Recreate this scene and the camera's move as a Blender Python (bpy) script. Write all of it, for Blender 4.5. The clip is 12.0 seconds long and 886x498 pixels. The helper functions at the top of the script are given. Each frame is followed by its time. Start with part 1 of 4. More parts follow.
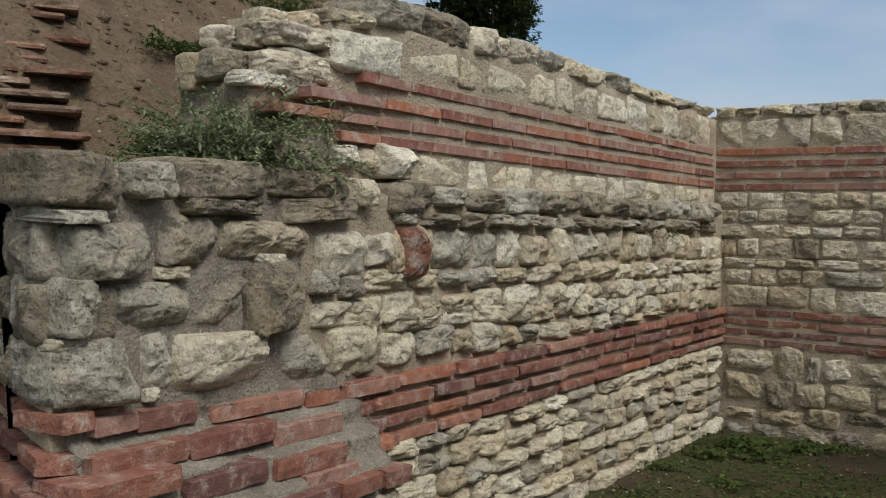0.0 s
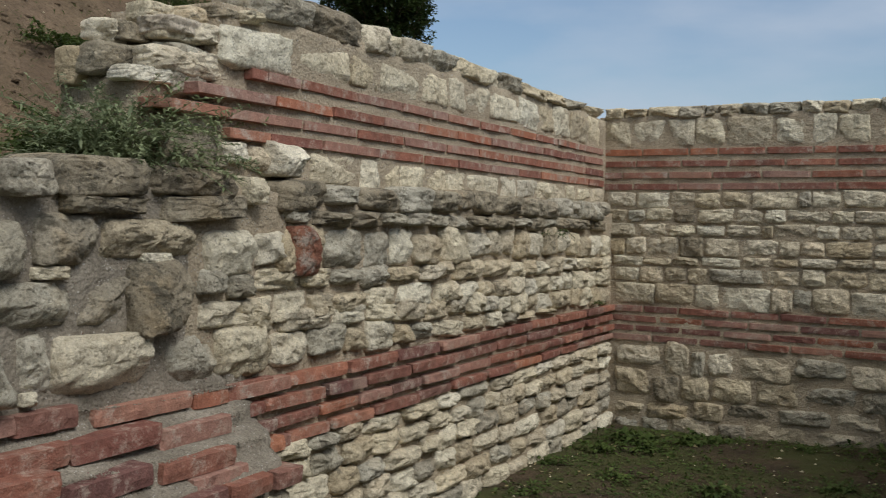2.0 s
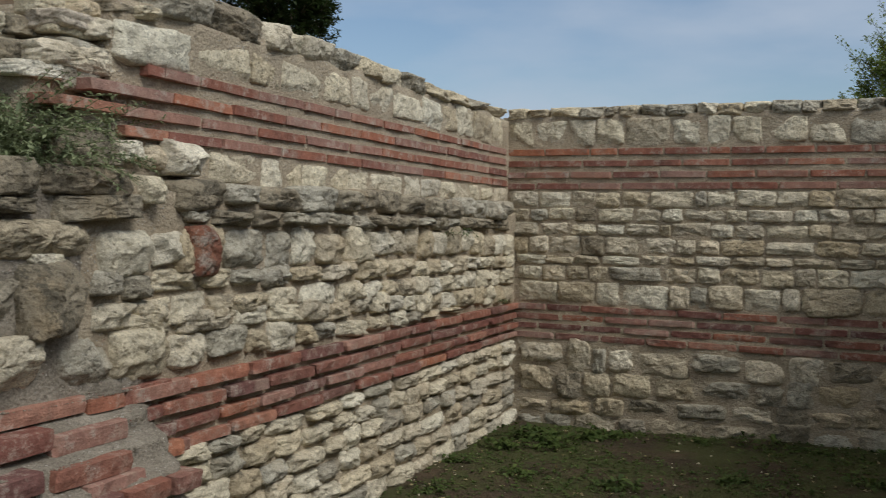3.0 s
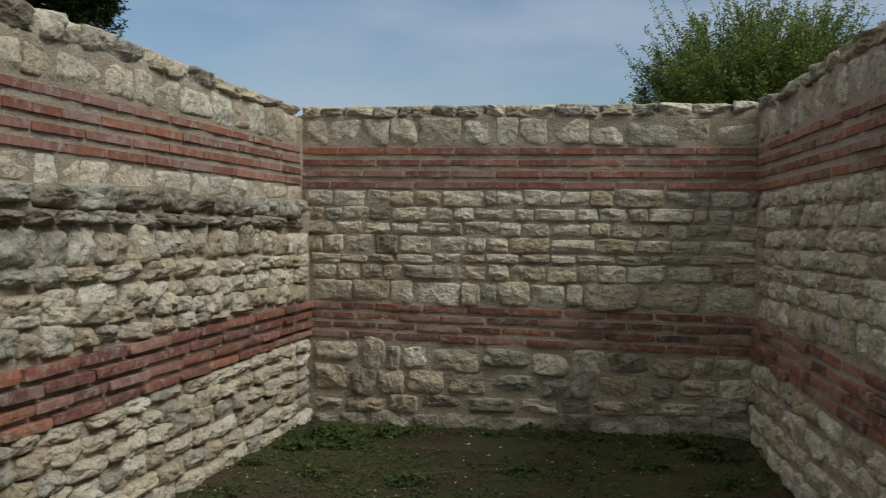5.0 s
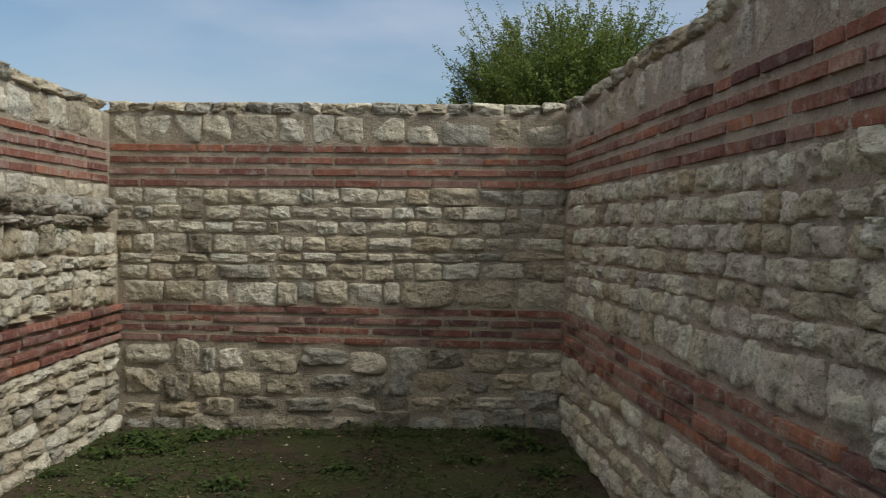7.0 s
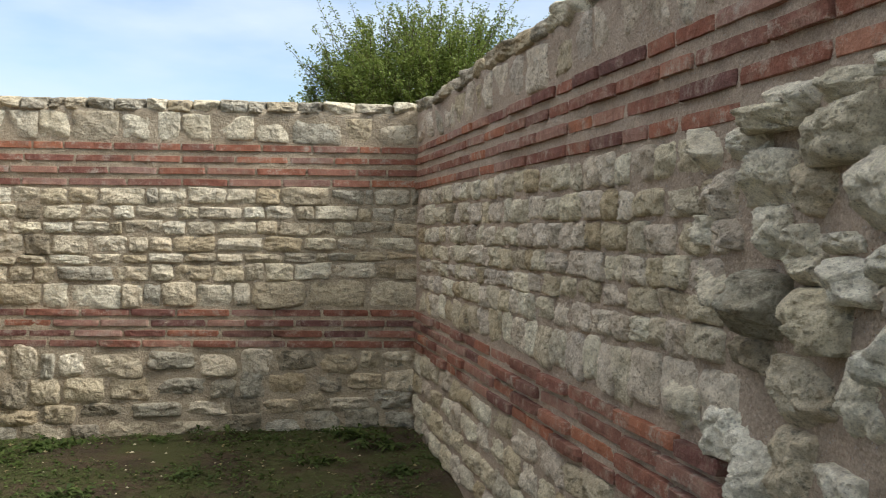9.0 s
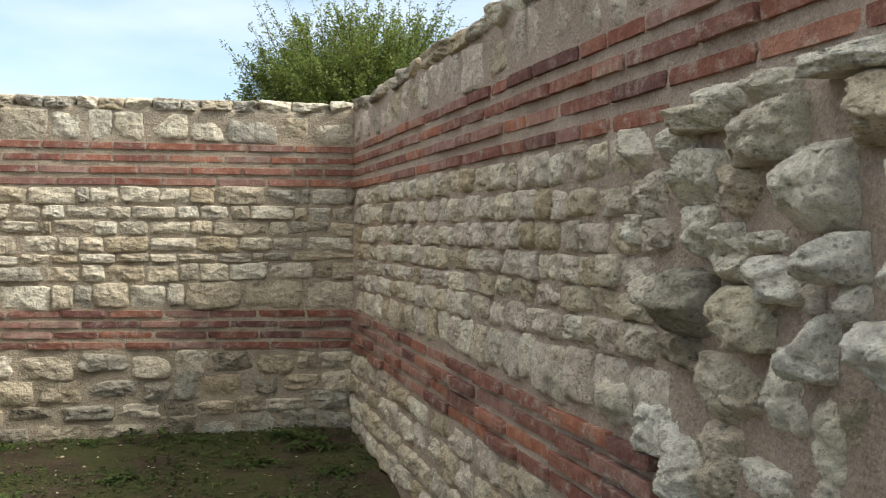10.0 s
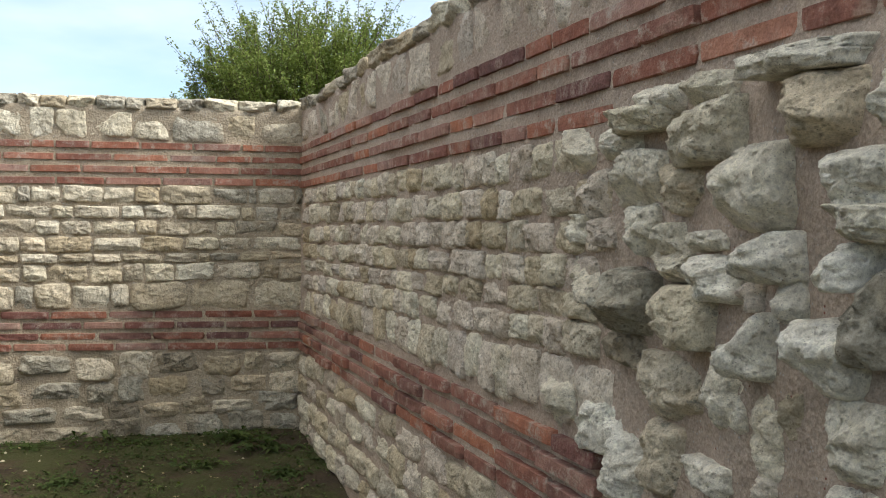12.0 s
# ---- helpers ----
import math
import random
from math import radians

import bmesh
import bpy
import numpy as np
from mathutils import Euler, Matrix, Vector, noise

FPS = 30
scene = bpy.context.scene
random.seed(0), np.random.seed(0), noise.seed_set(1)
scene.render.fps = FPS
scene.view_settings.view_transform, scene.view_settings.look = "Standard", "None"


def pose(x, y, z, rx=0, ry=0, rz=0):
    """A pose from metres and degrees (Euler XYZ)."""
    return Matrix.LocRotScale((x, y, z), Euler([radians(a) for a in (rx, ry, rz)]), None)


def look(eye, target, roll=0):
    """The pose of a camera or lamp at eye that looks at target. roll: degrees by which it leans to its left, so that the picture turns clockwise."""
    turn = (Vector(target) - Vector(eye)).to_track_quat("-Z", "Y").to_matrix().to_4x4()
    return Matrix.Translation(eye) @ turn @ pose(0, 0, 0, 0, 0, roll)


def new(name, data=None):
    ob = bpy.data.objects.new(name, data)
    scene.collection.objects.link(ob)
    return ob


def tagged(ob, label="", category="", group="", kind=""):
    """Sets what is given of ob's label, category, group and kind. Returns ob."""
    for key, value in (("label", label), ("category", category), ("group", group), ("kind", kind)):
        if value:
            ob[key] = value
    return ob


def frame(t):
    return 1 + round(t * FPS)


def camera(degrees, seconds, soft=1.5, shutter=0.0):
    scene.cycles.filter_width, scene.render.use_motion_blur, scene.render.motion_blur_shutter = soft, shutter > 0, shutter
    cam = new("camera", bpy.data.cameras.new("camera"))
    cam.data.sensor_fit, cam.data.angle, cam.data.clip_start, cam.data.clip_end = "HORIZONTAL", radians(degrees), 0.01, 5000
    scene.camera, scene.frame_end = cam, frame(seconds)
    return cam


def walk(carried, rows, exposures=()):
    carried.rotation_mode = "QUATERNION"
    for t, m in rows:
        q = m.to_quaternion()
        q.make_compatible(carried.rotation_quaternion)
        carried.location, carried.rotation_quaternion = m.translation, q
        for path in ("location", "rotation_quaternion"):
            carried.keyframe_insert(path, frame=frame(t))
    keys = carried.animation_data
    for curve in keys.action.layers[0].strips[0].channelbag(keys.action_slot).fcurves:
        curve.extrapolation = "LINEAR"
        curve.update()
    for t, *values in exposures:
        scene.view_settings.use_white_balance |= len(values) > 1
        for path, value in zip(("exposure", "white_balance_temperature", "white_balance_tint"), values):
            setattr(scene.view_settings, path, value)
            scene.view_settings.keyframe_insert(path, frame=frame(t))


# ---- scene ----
cam = camera(47.5, 12.0, soft=1.0, shutter=0.4)
PATH = [
    (0.0, pose(-0.126, 0.194, 1.6, 88.45, -1.27, 32.98)),
    (0.5, pose(-0.124, 0.195, 1.6, 88.43, -1.29, 32.56)),
    (1.0, pose(-0.120, 0.197, 1.6, 88.46, -1.33, 31.33)),
    (1.5, pose(-0.113, 0.201, 1.6, 88.49, -1.30, 29.38)),
    (2.0, pose(-0.105, 0.206, 1.6, 88.51, -1.29, 27.15)),
    (2.5, pose(-0.097, 0.210, 1.6, 88.56, -1.26, 24.81)),
    (3.0, pose(-0.086, 0.214, 1.6, 88.59, -1.17, 21.88)),
    (5.0, pose(-0.042, 0.227, 1.6, 88.74, -1.15, 10.56)),
    (5.5, pose(-0.031, 0.229, 1.6, 88.76, -1.04, 7.82)),
    (6.0, pose(-0.021, 0.230, 1.6, 88.79, -0.99, 5.17)),
    (6.5, pose(-0.011, 0.231, 1.6, 88.82, -0.98, 2.81)),
    (7.0, pose(-0.002, 0.231, 1.6, 88.83, -0.91, 0.48)),
    (9.0, pose(0.031, 0.229, 1.6, 88.90, -0.67, -7.67)),
    (9.5, pose(0.038, 0.228, 1.6, 88.91, -0.61, -9.36)),
    (10.0, pose(0.045, 0.227, 1.6, 88.91, -0.59, -11.14)),
    (10.5, pose(0.050, 0.226, 1.6, 88.92, -0.61, -12.47)),
    (11.0, pose(0.053, 0.225, 1.6, 88.91, -0.56, -13.19)),
    (11.5, pose(0.055, 0.224, 1.6, 88.91, -0.56, -13.66)),
    (12.0, pose(0.056, 0.224, 1.6, 88.92, -0.58, -13.99)),
]
walk(cam, PATH, exposures=[(0.0, -0.30, 6250, 9), (3.0, -0.40, 6200, 9), (5.0, -0.54, 6150, 8), (7.0, -0.32, 6120, 8), (9.0, 0.55, 6350, 10), (12.0, 0.80, 6300, 10)])

# ---- sky and sun ----
SUN_DIR = Vector((-0.62, 0.30, -0.72))
world = bpy.data.worlds.new("world")
scene.world = world
world.use_nodes = True
wn, wl = world.node_tree.nodes, world.node_tree.links
bg = wn["Background"]
bg.inputs[1].default_value = 0.13
sky = wn.new("ShaderNodeTexSky")
sky.sky_type, sky.sun_disc = "NISHITA", False
sky.sun_elevation, sky.sun_rotation = radians(46), radians(116)
sky.air_density, sky.dust_density = 1.0, 1.2
coord = wn.new("ShaderNodeTexCoord")
stretch = wn.new("ShaderNodeMapping")
stretch.inputs["Scale"].default_value = (1.0, 1.0, 3.2)
puffs = wn.new("ShaderNodeTexNoise")
puffs.inputs["Scale"].default_value, puffs.inputs["Detail"].default_value = 2.6, 6
ramp = wn.new("ShaderNodeValToRGB")
ramp.color_ramp.elements[0].position, ramp.color_ramp.elements[1].position = 0.43, 0.72
clouds = wn.new("ShaderNodeMix")
clouds.data_type = "RGBA"
clouds.inputs["B"].default_value = (4.7, 5.25, 6.1, 1)
wl.new(coord.outputs["Generated"], stretch.inputs["Vector"])
wl.new(stretch.outputs[0], puffs.inputs["Vector"])
wl.new(puffs.outputs[0], ramp.inputs[0])
wl.new(ramp.outputs[0], clouds.inputs["Factor"])
wl.new(sky.outputs[0], clouds.inputs["A"])
# a pale, even deck of cloud overhead
split = wn.new("ShaderNodeSeparateXYZ")
lift = wn.new("ShaderNodeMapRange")
lift.inputs["From Min"].default_value, lift.inputs["From Max"].default_value = 0.30, 0.90
deck = wn.new("ShaderNodeMix")
deck.data_type = "RGBA"
deck.inputs["B"].default_value = (8.9, 8.7, 8.2, 1)
wl.new(coord.outputs["Generated"], split.inputs[0])
wl.new(split.outputs["Z"], lift.inputs["Value"])
wl.new(lift.outputs[0], deck.inputs["Factor"])
wl.new(clouds.outputs["Result"], deck.inputs["A"])
wl.new(deck.outputs["Result"], bg.inputs[0])
sun = new("sun", bpy.data.lights.new("sun", "SUN"))
sun.data.energy, sun.data.angle, sun.data.color = 2.9, radians(24), (1.0, 0.96, 0.90)
sun.matrix_world = look((6, -6, 12), Vector((6, -6, 12)) + SUN_DIR)


# ---- materials ----
def rgba(c):
    return (c[0], c[1], c[2], 1)


class Nodes:
    """A node material with a few shorthands."""

    def __init__(self, name, rough=0.9):
        self.mat = bpy.data.materials.new(name)
        self.mat.use_nodes = True
        self.n, self.l = self.mat.node_tree.nodes, self.mat.node_tree.links
        self.out = self.n["Principled BSDF"]
        self.out.inputs["Roughness"].default_value = rough
        self.out.inputs["Specular IOR Level"].default_value = 0.25
        geo = self.n.new("ShaderNodeNewGeometry")
        self.pos, self.island = geo.outputs["Position"], geo.outputs["Random Per Island"]
        self.chance = self.n.new("ShaderNodeObjectInfo").outputs["Random"]

    def put(self, value, socket):
        if isinstance(value, bpy.types.NodeSocket):
            self.l.new(value, socket)
        else:
            socket.default_value = value

    def noise(self, scale, detail=5.0, rough=0.55, shift=None, squash=None):
        t = self.n.new("ShaderNodeTexNoise")
        t.inputs["Scale"].default_value, t.inputs["Detail"].default_value, t.inputs["Roughness"].default_value = scale, detail, rough
        src = self.pos
        if shift is not None or squash is not None:
            m = self.n.new("ShaderNodeVectorMath")
            m.operation = "MULTIPLY_ADD"
            self.l.new(src, m.inputs[0])
            m.inputs[1].default_value = squash or (1, 1, 1)
            if shift is not None:
                self.l.new(shift, m.inputs[2])
            src = m.outputs[0]
        self.l.new(src, t.inputs["Vector"])
        return t.outputs[0]

    def cells(self, scale, warp=0.0):
        t = self.n.new("ShaderNodeTexVoronoi")
        t.inputs["Scale"].default_value = scale
        src = self.pos
        if warp:
            swirl = self.n.new("ShaderNodeTexNoise")
            swirl.inputs["Scale"].default_value, swirl.inputs["Detail"].default_value = 14, 4
            m = self.n.new("ShaderNodeVectorMath")
            m.operation = "MULTIPLY_ADD"
            self.l.new(self.pos, swirl.inputs["Vector"])
            self.l.new(swirl.outputs["Color"], m.inputs[0])
            m.inputs[1].default_value = (warp, warp, warp)
            self.l.new(self.pos, m.inputs[2])
            src = m.outputs[0]
        self.l.new(src, t.inputs["Vector"])
        return t.outputs["Distance"]

    def ramp(self, fac, stops):
        r = self.n.new("ShaderNodeValToRGB")
        e = r.color_ramp.elements
        while len(e) < len(stops):
            e.new(0.5)
        for k, (at, c) in zip(e, stops):
            k.position, k.color = at, rgba(c) if isinstance(c, tuple) else (c, c, c, 1)
        self.l.new(fac, r.inputs[0])
        return r.outputs[0]

    def math(self, op, a, b):
        m = self.n.new("ShaderNodeMath")
        m.operation = op
        self.put(a, m.inputs[0])
        self.put(b, m.inputs[1])
        return m.outputs[0]

    def mix(self, fac, a, b, how="MIX"):
        m = self.n.new("ShaderNodeMix")
        m.data_type, m.blend_type = "RGBA", how
        self.put(fac, m.inputs["Factor"])
        self.put(rgba(a) if isinstance(a, tuple) else a, m.inputs["A"])
        self.put(rgba(b) if isinstance(b, tuple) else b, m.inputs["B"])
        return m.outputs["Result"]

    def bump(self, height, strength, distance, under=None):
        b = self.n.new("ShaderNodeBump")
        b.inputs["Strength"].default_value, b.inputs["Distance"].default_value = strength, distance
        self.l.new(height, b.inputs["Height"])
        if under is not None:
            self.l.new(under, b.inputs["Normal"])
        return b.outputs[0]

    def done(self, colour, normal=None):
        self.put(rgba(colour) if isinstance(colour, tuple) else colour, self.out.inputs["Base Color"])
        if normal is not None:
            self.l.new(normal, self.out.inputs["Normal"])
        return self.mat


def stone_material(name, tints, lichen, cover, pits=0.5, stain=0.45):
    """Weathered limestone: tints from piece to piece, grain, crusts of lichen and small pits."""
    m = Nodes(name, 0.92)
    tone = m.ramp(m.chance, [(i / (len(tints) - 1), c) for i, c in enumerate(tints)])
    broad = m.noise(5.5, 4, 0.6)
    tone = m.mix(1.0, tone, m.ramp(broad, [(0.3, (0.82, 0.80, 0.77)), (0.7, (1.15, 1.15, 1.15))]), "MULTIPLY")
    ochre = m.ramp(m.noise(3.1, 6, 0.7), [(0.53, 0.0), (0.72, stain)])
    tone = m.mix(ochre, tone, (0.46, 0.34, 0.19))
    fine = m.noise(75, 8, 0.8)
    tone = m.mix(1.0, tone, m.ramp(fine, [(0.34, (0.76, 0.75, 0.72)), (0.5, (1.0, 1.0, 1.0)), (0.64, (1.12, 1.12, 1.1))]), "MULTIPLY")
    medium = m.noise(26, 6, 0.7)
    tone = m.mix(1.0, tone, m.ramp(medium, [(0.32, (0.70, 0.68, 0.64)), (0.5, (1.0, 1.0, 1.0)), (0.66, (1.14, 1.14, 1.12))]), "MULTIPLY")
    crust = m.math("ADD", m.noise(9, 8, 0.72), m.math("MULTIPLY", m.noise(90, 5, 0.8), 0.4))
    tone = m.mix(m.ramp(crust, [(0.84 - cover, 0.0), (0.93 - cover, 1.0)]), tone, lichen)
    hole = m.cells(62)
    sunk = m.ramp(hole, [(0.12, 0.0), (0.38, 1.0)])
    spots = m.ramp(m.noise(13, 4), [(0.43, 0.0), (0.57, pits)])
    tone = m.mix(m.math("MULTIPLY", spots, m.math("SUBTRACT", 1.0, sunk)), tone, (0.10, 0.088, 0.07))
    strata = m.noise(12, 6, 0.65, squash=(0.7, 0.7, 2.2))
    n1 = m.bump(strata, 0.5, 0.022)
    n2 = m.bump(m.cells(17, 0.07), 0.55, 0.03, n1)
    n2 = m.bump(m.cells(41, 0.05), 0.5, 0.012, n2)
    n2 = m.bump(m.noise(34, 8, 0.75), 0.5, 0.012, n2)
    grain = m.noise(230, 5, 0.75)
    tone = m.mix(1.0, tone, m.ramp(grain, [(0.32, (0.70, 0.68, 0.65)), (0.48, (1.0, 1.0, 1.0)), (0.66, (1.16, 1.16, 1.14))]), "MULTIPLY")
    speck = m.math("MULTIPLY", m.ramp(m.cells(140), [(0.10, 1.0), (0.24, 0.0)]), m.ramp(m.noise(22, 3), [(0.48, 0.0), (0.58, 0.8)]))
    tone = m.mix(speck, tone, (0.12, 0.10, 0.08))
    n3 = m.bump(fine, 0.9, 0.007, n2)
    n3 = m.bump(grain, 0.7, 0.003, n3)
    n3 = m.bump(sunk, 0.5, 0.006, n3)
    return m.done(tone, n3)


def brick_material(name, tints, dust):
    m = Nodes(name, 0.88)
    tone = m.ramp(m.chance, [(i / (len(tints) - 1), c) for i, c in enumerate(tints)])
    tone = m.mix(0.8, tone, m.ramp(m.noise(22, 6, 0.65), [(0.3, (0.62, 0.6, 0.6)), (0.68, (1.2, 1.16, 1.12))]), "MULTIPLY")
    smear = m.ramp(m.noise(7.5, 6, 0.7), [(0.52, 0.0), (0.72, dust)])
    tone = m.mix(smear, tone, (0.36, 0.26, 0.20))
    soot = m.ramp(m.noise(3.2, 5, 0.6), [(0.60, 0.0), (0.75, 0.7)])
    tone = m.mix(soot, tone, (0.075, 0.042, 0.035))
    film = m.ramp(m.math("ADD", m.noise(11, 7, 0.75), m.math("MULTIPLY", m.noise(120, 4, 0.8), 0.3)), [(0.68, 0.0), (0.82, dust)])
    tone = m.mix(film, tone, (0.40, 0.345, 0.285))
    tone = m.mix(1.0, tone, m.ramp(m.noise(160, 5, 0.75), [(0.32, (0.72, 0.70, 0.68)), (0.5, (1.0, 1.0, 1.0)), (0.66, (1.15, 1.15, 1.15))]), "MULTIPLY")
    n1 = m.bump(m.noise(30, 6, 0.7), 0.7, 0.014)
    return m.done(tone, m.bump(m.cells(120), 0.4, 0.004, n1))


def mortar_material(name, light, dark, grit):
    m = Nodes(name, 0.95)
    tone = m.ramp(m.noise(6, 6, 0.6), [(0.3, dark), (0.68, light)])
    tone = m.mix(0.7, tone, m.ramp(m.noise(70, 5, 0.7), [(0.3, (0.6, 0.58, 0.55)), (0.68, (1.15, 1.13, 1.1))]), "MULTIPLY")
    pebble = m.ramp(m.cells(75), [(0.16, 1.0), (0.24, 0.0)])
    some = m.ramp(m.noise(18, 2), [(0.48, 0.0), (0.55, 1.0)])
    tone = m.mix(m.math("MULTIPLY", pebble, some), tone, grit)
    crumbs = m.ramp(m.cells(52), [(0.10, 1.0), (0.16, 0.0)])
    few = m.ramp(m.noise(9, 2), [(0.56, 0.0), (0.6, 1.0)])
    tone = m.mix(m.math("MULTIPLY", crumbs, few), tone, (0.22, 0.07, 0.045))
    tone = m.mix(1.0, tone, m.ramp(m.noise(190, 5, 0.75), [(0.32, (0.68, 0.66, 0.64)), (0.5, (1.0, 1.0, 1.0)), (0.66, (1.18, 1.18, 1.16))]), "MULTIPLY")
    n1 = m.bump(m.noise(24, 7, 0.7), 0.9, 0.025)
    n1 = m.bump(m.noise(120, 6, 0.75), 0.8, 0.006, n1)
    return m.done(tone, m.bump(m.cells(80), 0.6, 0.008, n1))


def soil_material(name, light, dark, moss, cover):
    m = Nodes(name, 0.97)
    tone = m.ramp(m.noise(3.5, 7, 0.65), [(0.3, dark), (0.7, light)])
    tone = m.mix(0.85, tone, m.ramp(m.noise(45, 6, 0.7), [(0.3, (0.5, 0.48, 0.45)), (0.7, (1.3, 1.25, 1.2))]), "MULTIPLY")
    green = m.math("ADD", m.noise(1.7, 5, 0.6), m.math("MULTIPLY", m.noise(24, 4, 0.7), 0.35))
    part = m.n.new("ShaderNodeSeparateXYZ")
    m.l.new(m.pos, part.inputs[0])
    low = m.ramp(part.outputs["Z"], [(0.5, 1.0), (0.9, 0.12)])
    dry = m.ramp(m.noise(4, 6, 0.65), [(0.3, (0.130, 0.092, 0.060)), (0.7, (0.250, 0.180, 0.120))])
    high = m.ramp(part.outputs["Z"], [(0.6, 0.0), (0.95, 0.85)])
    tone = m.mix(high, tone, m.mix(0.8, dry, m.ramp(m.noise(38, 6, 0.7), [(0.3, (0.55, 0.53, 0.5)), (0.7, (1.25, 1.22, 1.2))]), "MULTIPLY"))
    tone = m.mix(m.math("MULTIPLY", low, m.ramp(green, [(0.78 - cover, 0.0), (0.9 - cover, 0.9)])), tone, moss)
    n1 = m.bump(m.noise(16, 7, 0.7), 1.0, 0.04)
    return m.done(tone, m.bump(m.cells(70), 0.5, 0.01, n1))


def leaf_material(name, low, high):
    m = Nodes(name, 0.6)
    tone = m.ramp(m.island, [(0.0, low), (1.0, high)])
    tone = m.mix(0.6, tone, m.ramp(m.noise(2.5, 3), [(0.35, (0.65, 0.7, 0.6)), (0.7, (1.25, 1.2, 1.0))]), "MULTIPLY")
    mat = m.done(tone)
    glow = m.n.new("ShaderNodeBsdfTranslucent")
    both = m.n.new("ShaderNodeMixShader")
    both.inputs[0].default_value = 0.35
    m.l.new(tone, glow.inputs["Color"])
    m.l.new(m.out.outputs[0], both.inputs[1])
    m.l.new(glow.outputs[0], both.inputs[2])
    m.l.new(both.outputs[0], m.n["Material Output"].inputs["Surface"])
    return mat


PALE = stone_material("pale_limestone", [(0.690, 0.625, 0.470), (0.590, 0.530, 0.400), (0.720, 0.680, 0.555), (0.630, 0.550, 0.395), (0.600, 0.565, 0.470)], (0.350, 0.315, 0.240), 0.05, stain=0.32)
BUFF = stone_material("buff_limestone", [(0.560, 0.485, 0.345), (0.480, 0.416, 0.305), (0.615, 0.560, 0.445), (0.490, 0.405, 0.270), (0.440, 0.405, 0.325)], (0.250, 0.215, 0.155), 0.08)
WARM = stone_material("warm_limestone", [(0.640, 0.550, 0.405), (0.670, 0.610, 0.485), (0.590, 0.495, 0.350)], (0.275, 0.258, 0.202), 0.07)
GREY = stone_material("grey_lichen_limestone", [(0.400, 0.368, 0.290), (0.455, 0.430, 0.355), (0.345, 0.308, 0.240)], (0.225, 0.200, 0.150), 0.11, 0.6)
DARK = stone_material("dark_crusted_limestone", [(0.300, 0.258, 0.186), (0.350, 0.310, 0.232), (0.255, 0.217, 0.158)], (0.135, 0.118, 0.086), 0.13, 0.7)
ROSY = stone_material("rosy_limestone", [(0.650, 0.578, 0.475), (0.570, 0.495, 0.410), (0.690, 0.625, 0.520), (0.550, 0.492, 0.425)], (0.335, 0.292, 0.235), 0.06, 0.6, stain=0.25)
CHALK = stone_material("chalky_limestone", [(0.780, 0.730, 0.600), (0.810, 0.780, 0.680), (0.740, 0.680, 0.540), (0.790, 0.755, 0.655)], (0.47, 0.43, 0.34), 0.03, 0.4, 0.25)
REDSTONE = stone_material("red_brown_stone", [(0.20, 0.085, 0.055), (0.23, 0.10, 0.065)], (0.34, 0.28, 0.23), 0.12)
FIRED = brick_material("fired_brick", [(0.31, 0.130, 0.085), (0.23, 0.105, 0.082), (0.41, 0.170, 0.095), (0.36, 0.225, 0.180), (0.25, 0.115, 0.085), (0.37, 0.15, 0.09), (0.34, 0.205, 0.165)], 0.95)
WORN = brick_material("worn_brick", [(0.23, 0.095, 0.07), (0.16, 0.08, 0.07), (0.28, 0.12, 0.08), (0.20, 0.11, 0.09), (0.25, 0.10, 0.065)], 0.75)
MORTAR = mortar_material("sandy_mortar", (0.520, 0.445, 0.330), (0.390, 0.325, 0.235), (0.466, 0.450, 0.410))
PINK = mortar_material("pink_mortar", (0.565, 0.470, 0.385), (0.435, 0.354, 0.283), (0.485, 0.450, 0.410))
SLAB = brick_material("brown_slab", [(0.17, 0.12, 0.08), (0.21, 0.11, 0.07), (0.15, 0.105, 0.075), (0.24, 0.165, 0.11)], 0.5)
GRIT = mortar_material("gritty_mortar", (0.40, 0.36, 0.295), (0.22, 0.192, 0.152), (0.58, 0.555, 0.50))
SOIL = soil_material("soil", (0.105, 0.076, 0.047), (0.050, 0.037, 0.024), (0.062, 0.068, 0.021), 0.18)
LEAF = leaf_material("weed_leaf", (0.042, 0.072, 0.018), (0.115, 0.155, 0.045))
SAGE = leaf_material("sage_leaf", (0.13, 0.165, 0.085), (0.31, 0.35, 0.21))
CROWN = leaf_material("tree_leaf", (0.12, 0.175, 0.040), (0.31, 0.37, 0.108))
PINE = leaf_material("dark_leaf", (0.018, 0.036, 0.010), (0.05, 0.075, 0.022))
DRY = leaf_material("dry_stalk", (0.30, 0.24, 0.13), (0.42, 0.35, 0.21))
BARK = Nodes("bark", 0.9)
BARK = BARK.done(BARK.ramp(BARK.noise(20, 5), [(0.3, (0.07, 0.05, 0.035)), (0.7, (0.16, 0.12, 0.085))]))


# ---- building helpers ----
def mesh_object(name, verts, faces, material, parent=None, smooth=True):
    me = bpy.data.meshes.new(name)
    me.from_pydata([tuple(v) for v in verts], [], faces)
    me.materials.append(material)
    if smooth:
        me.polygons.foreach_set("use_smooth", [True] * len(me.polygons))
    me.update()
    ob = new(name, me)
    ob.parent = parent
    return ob


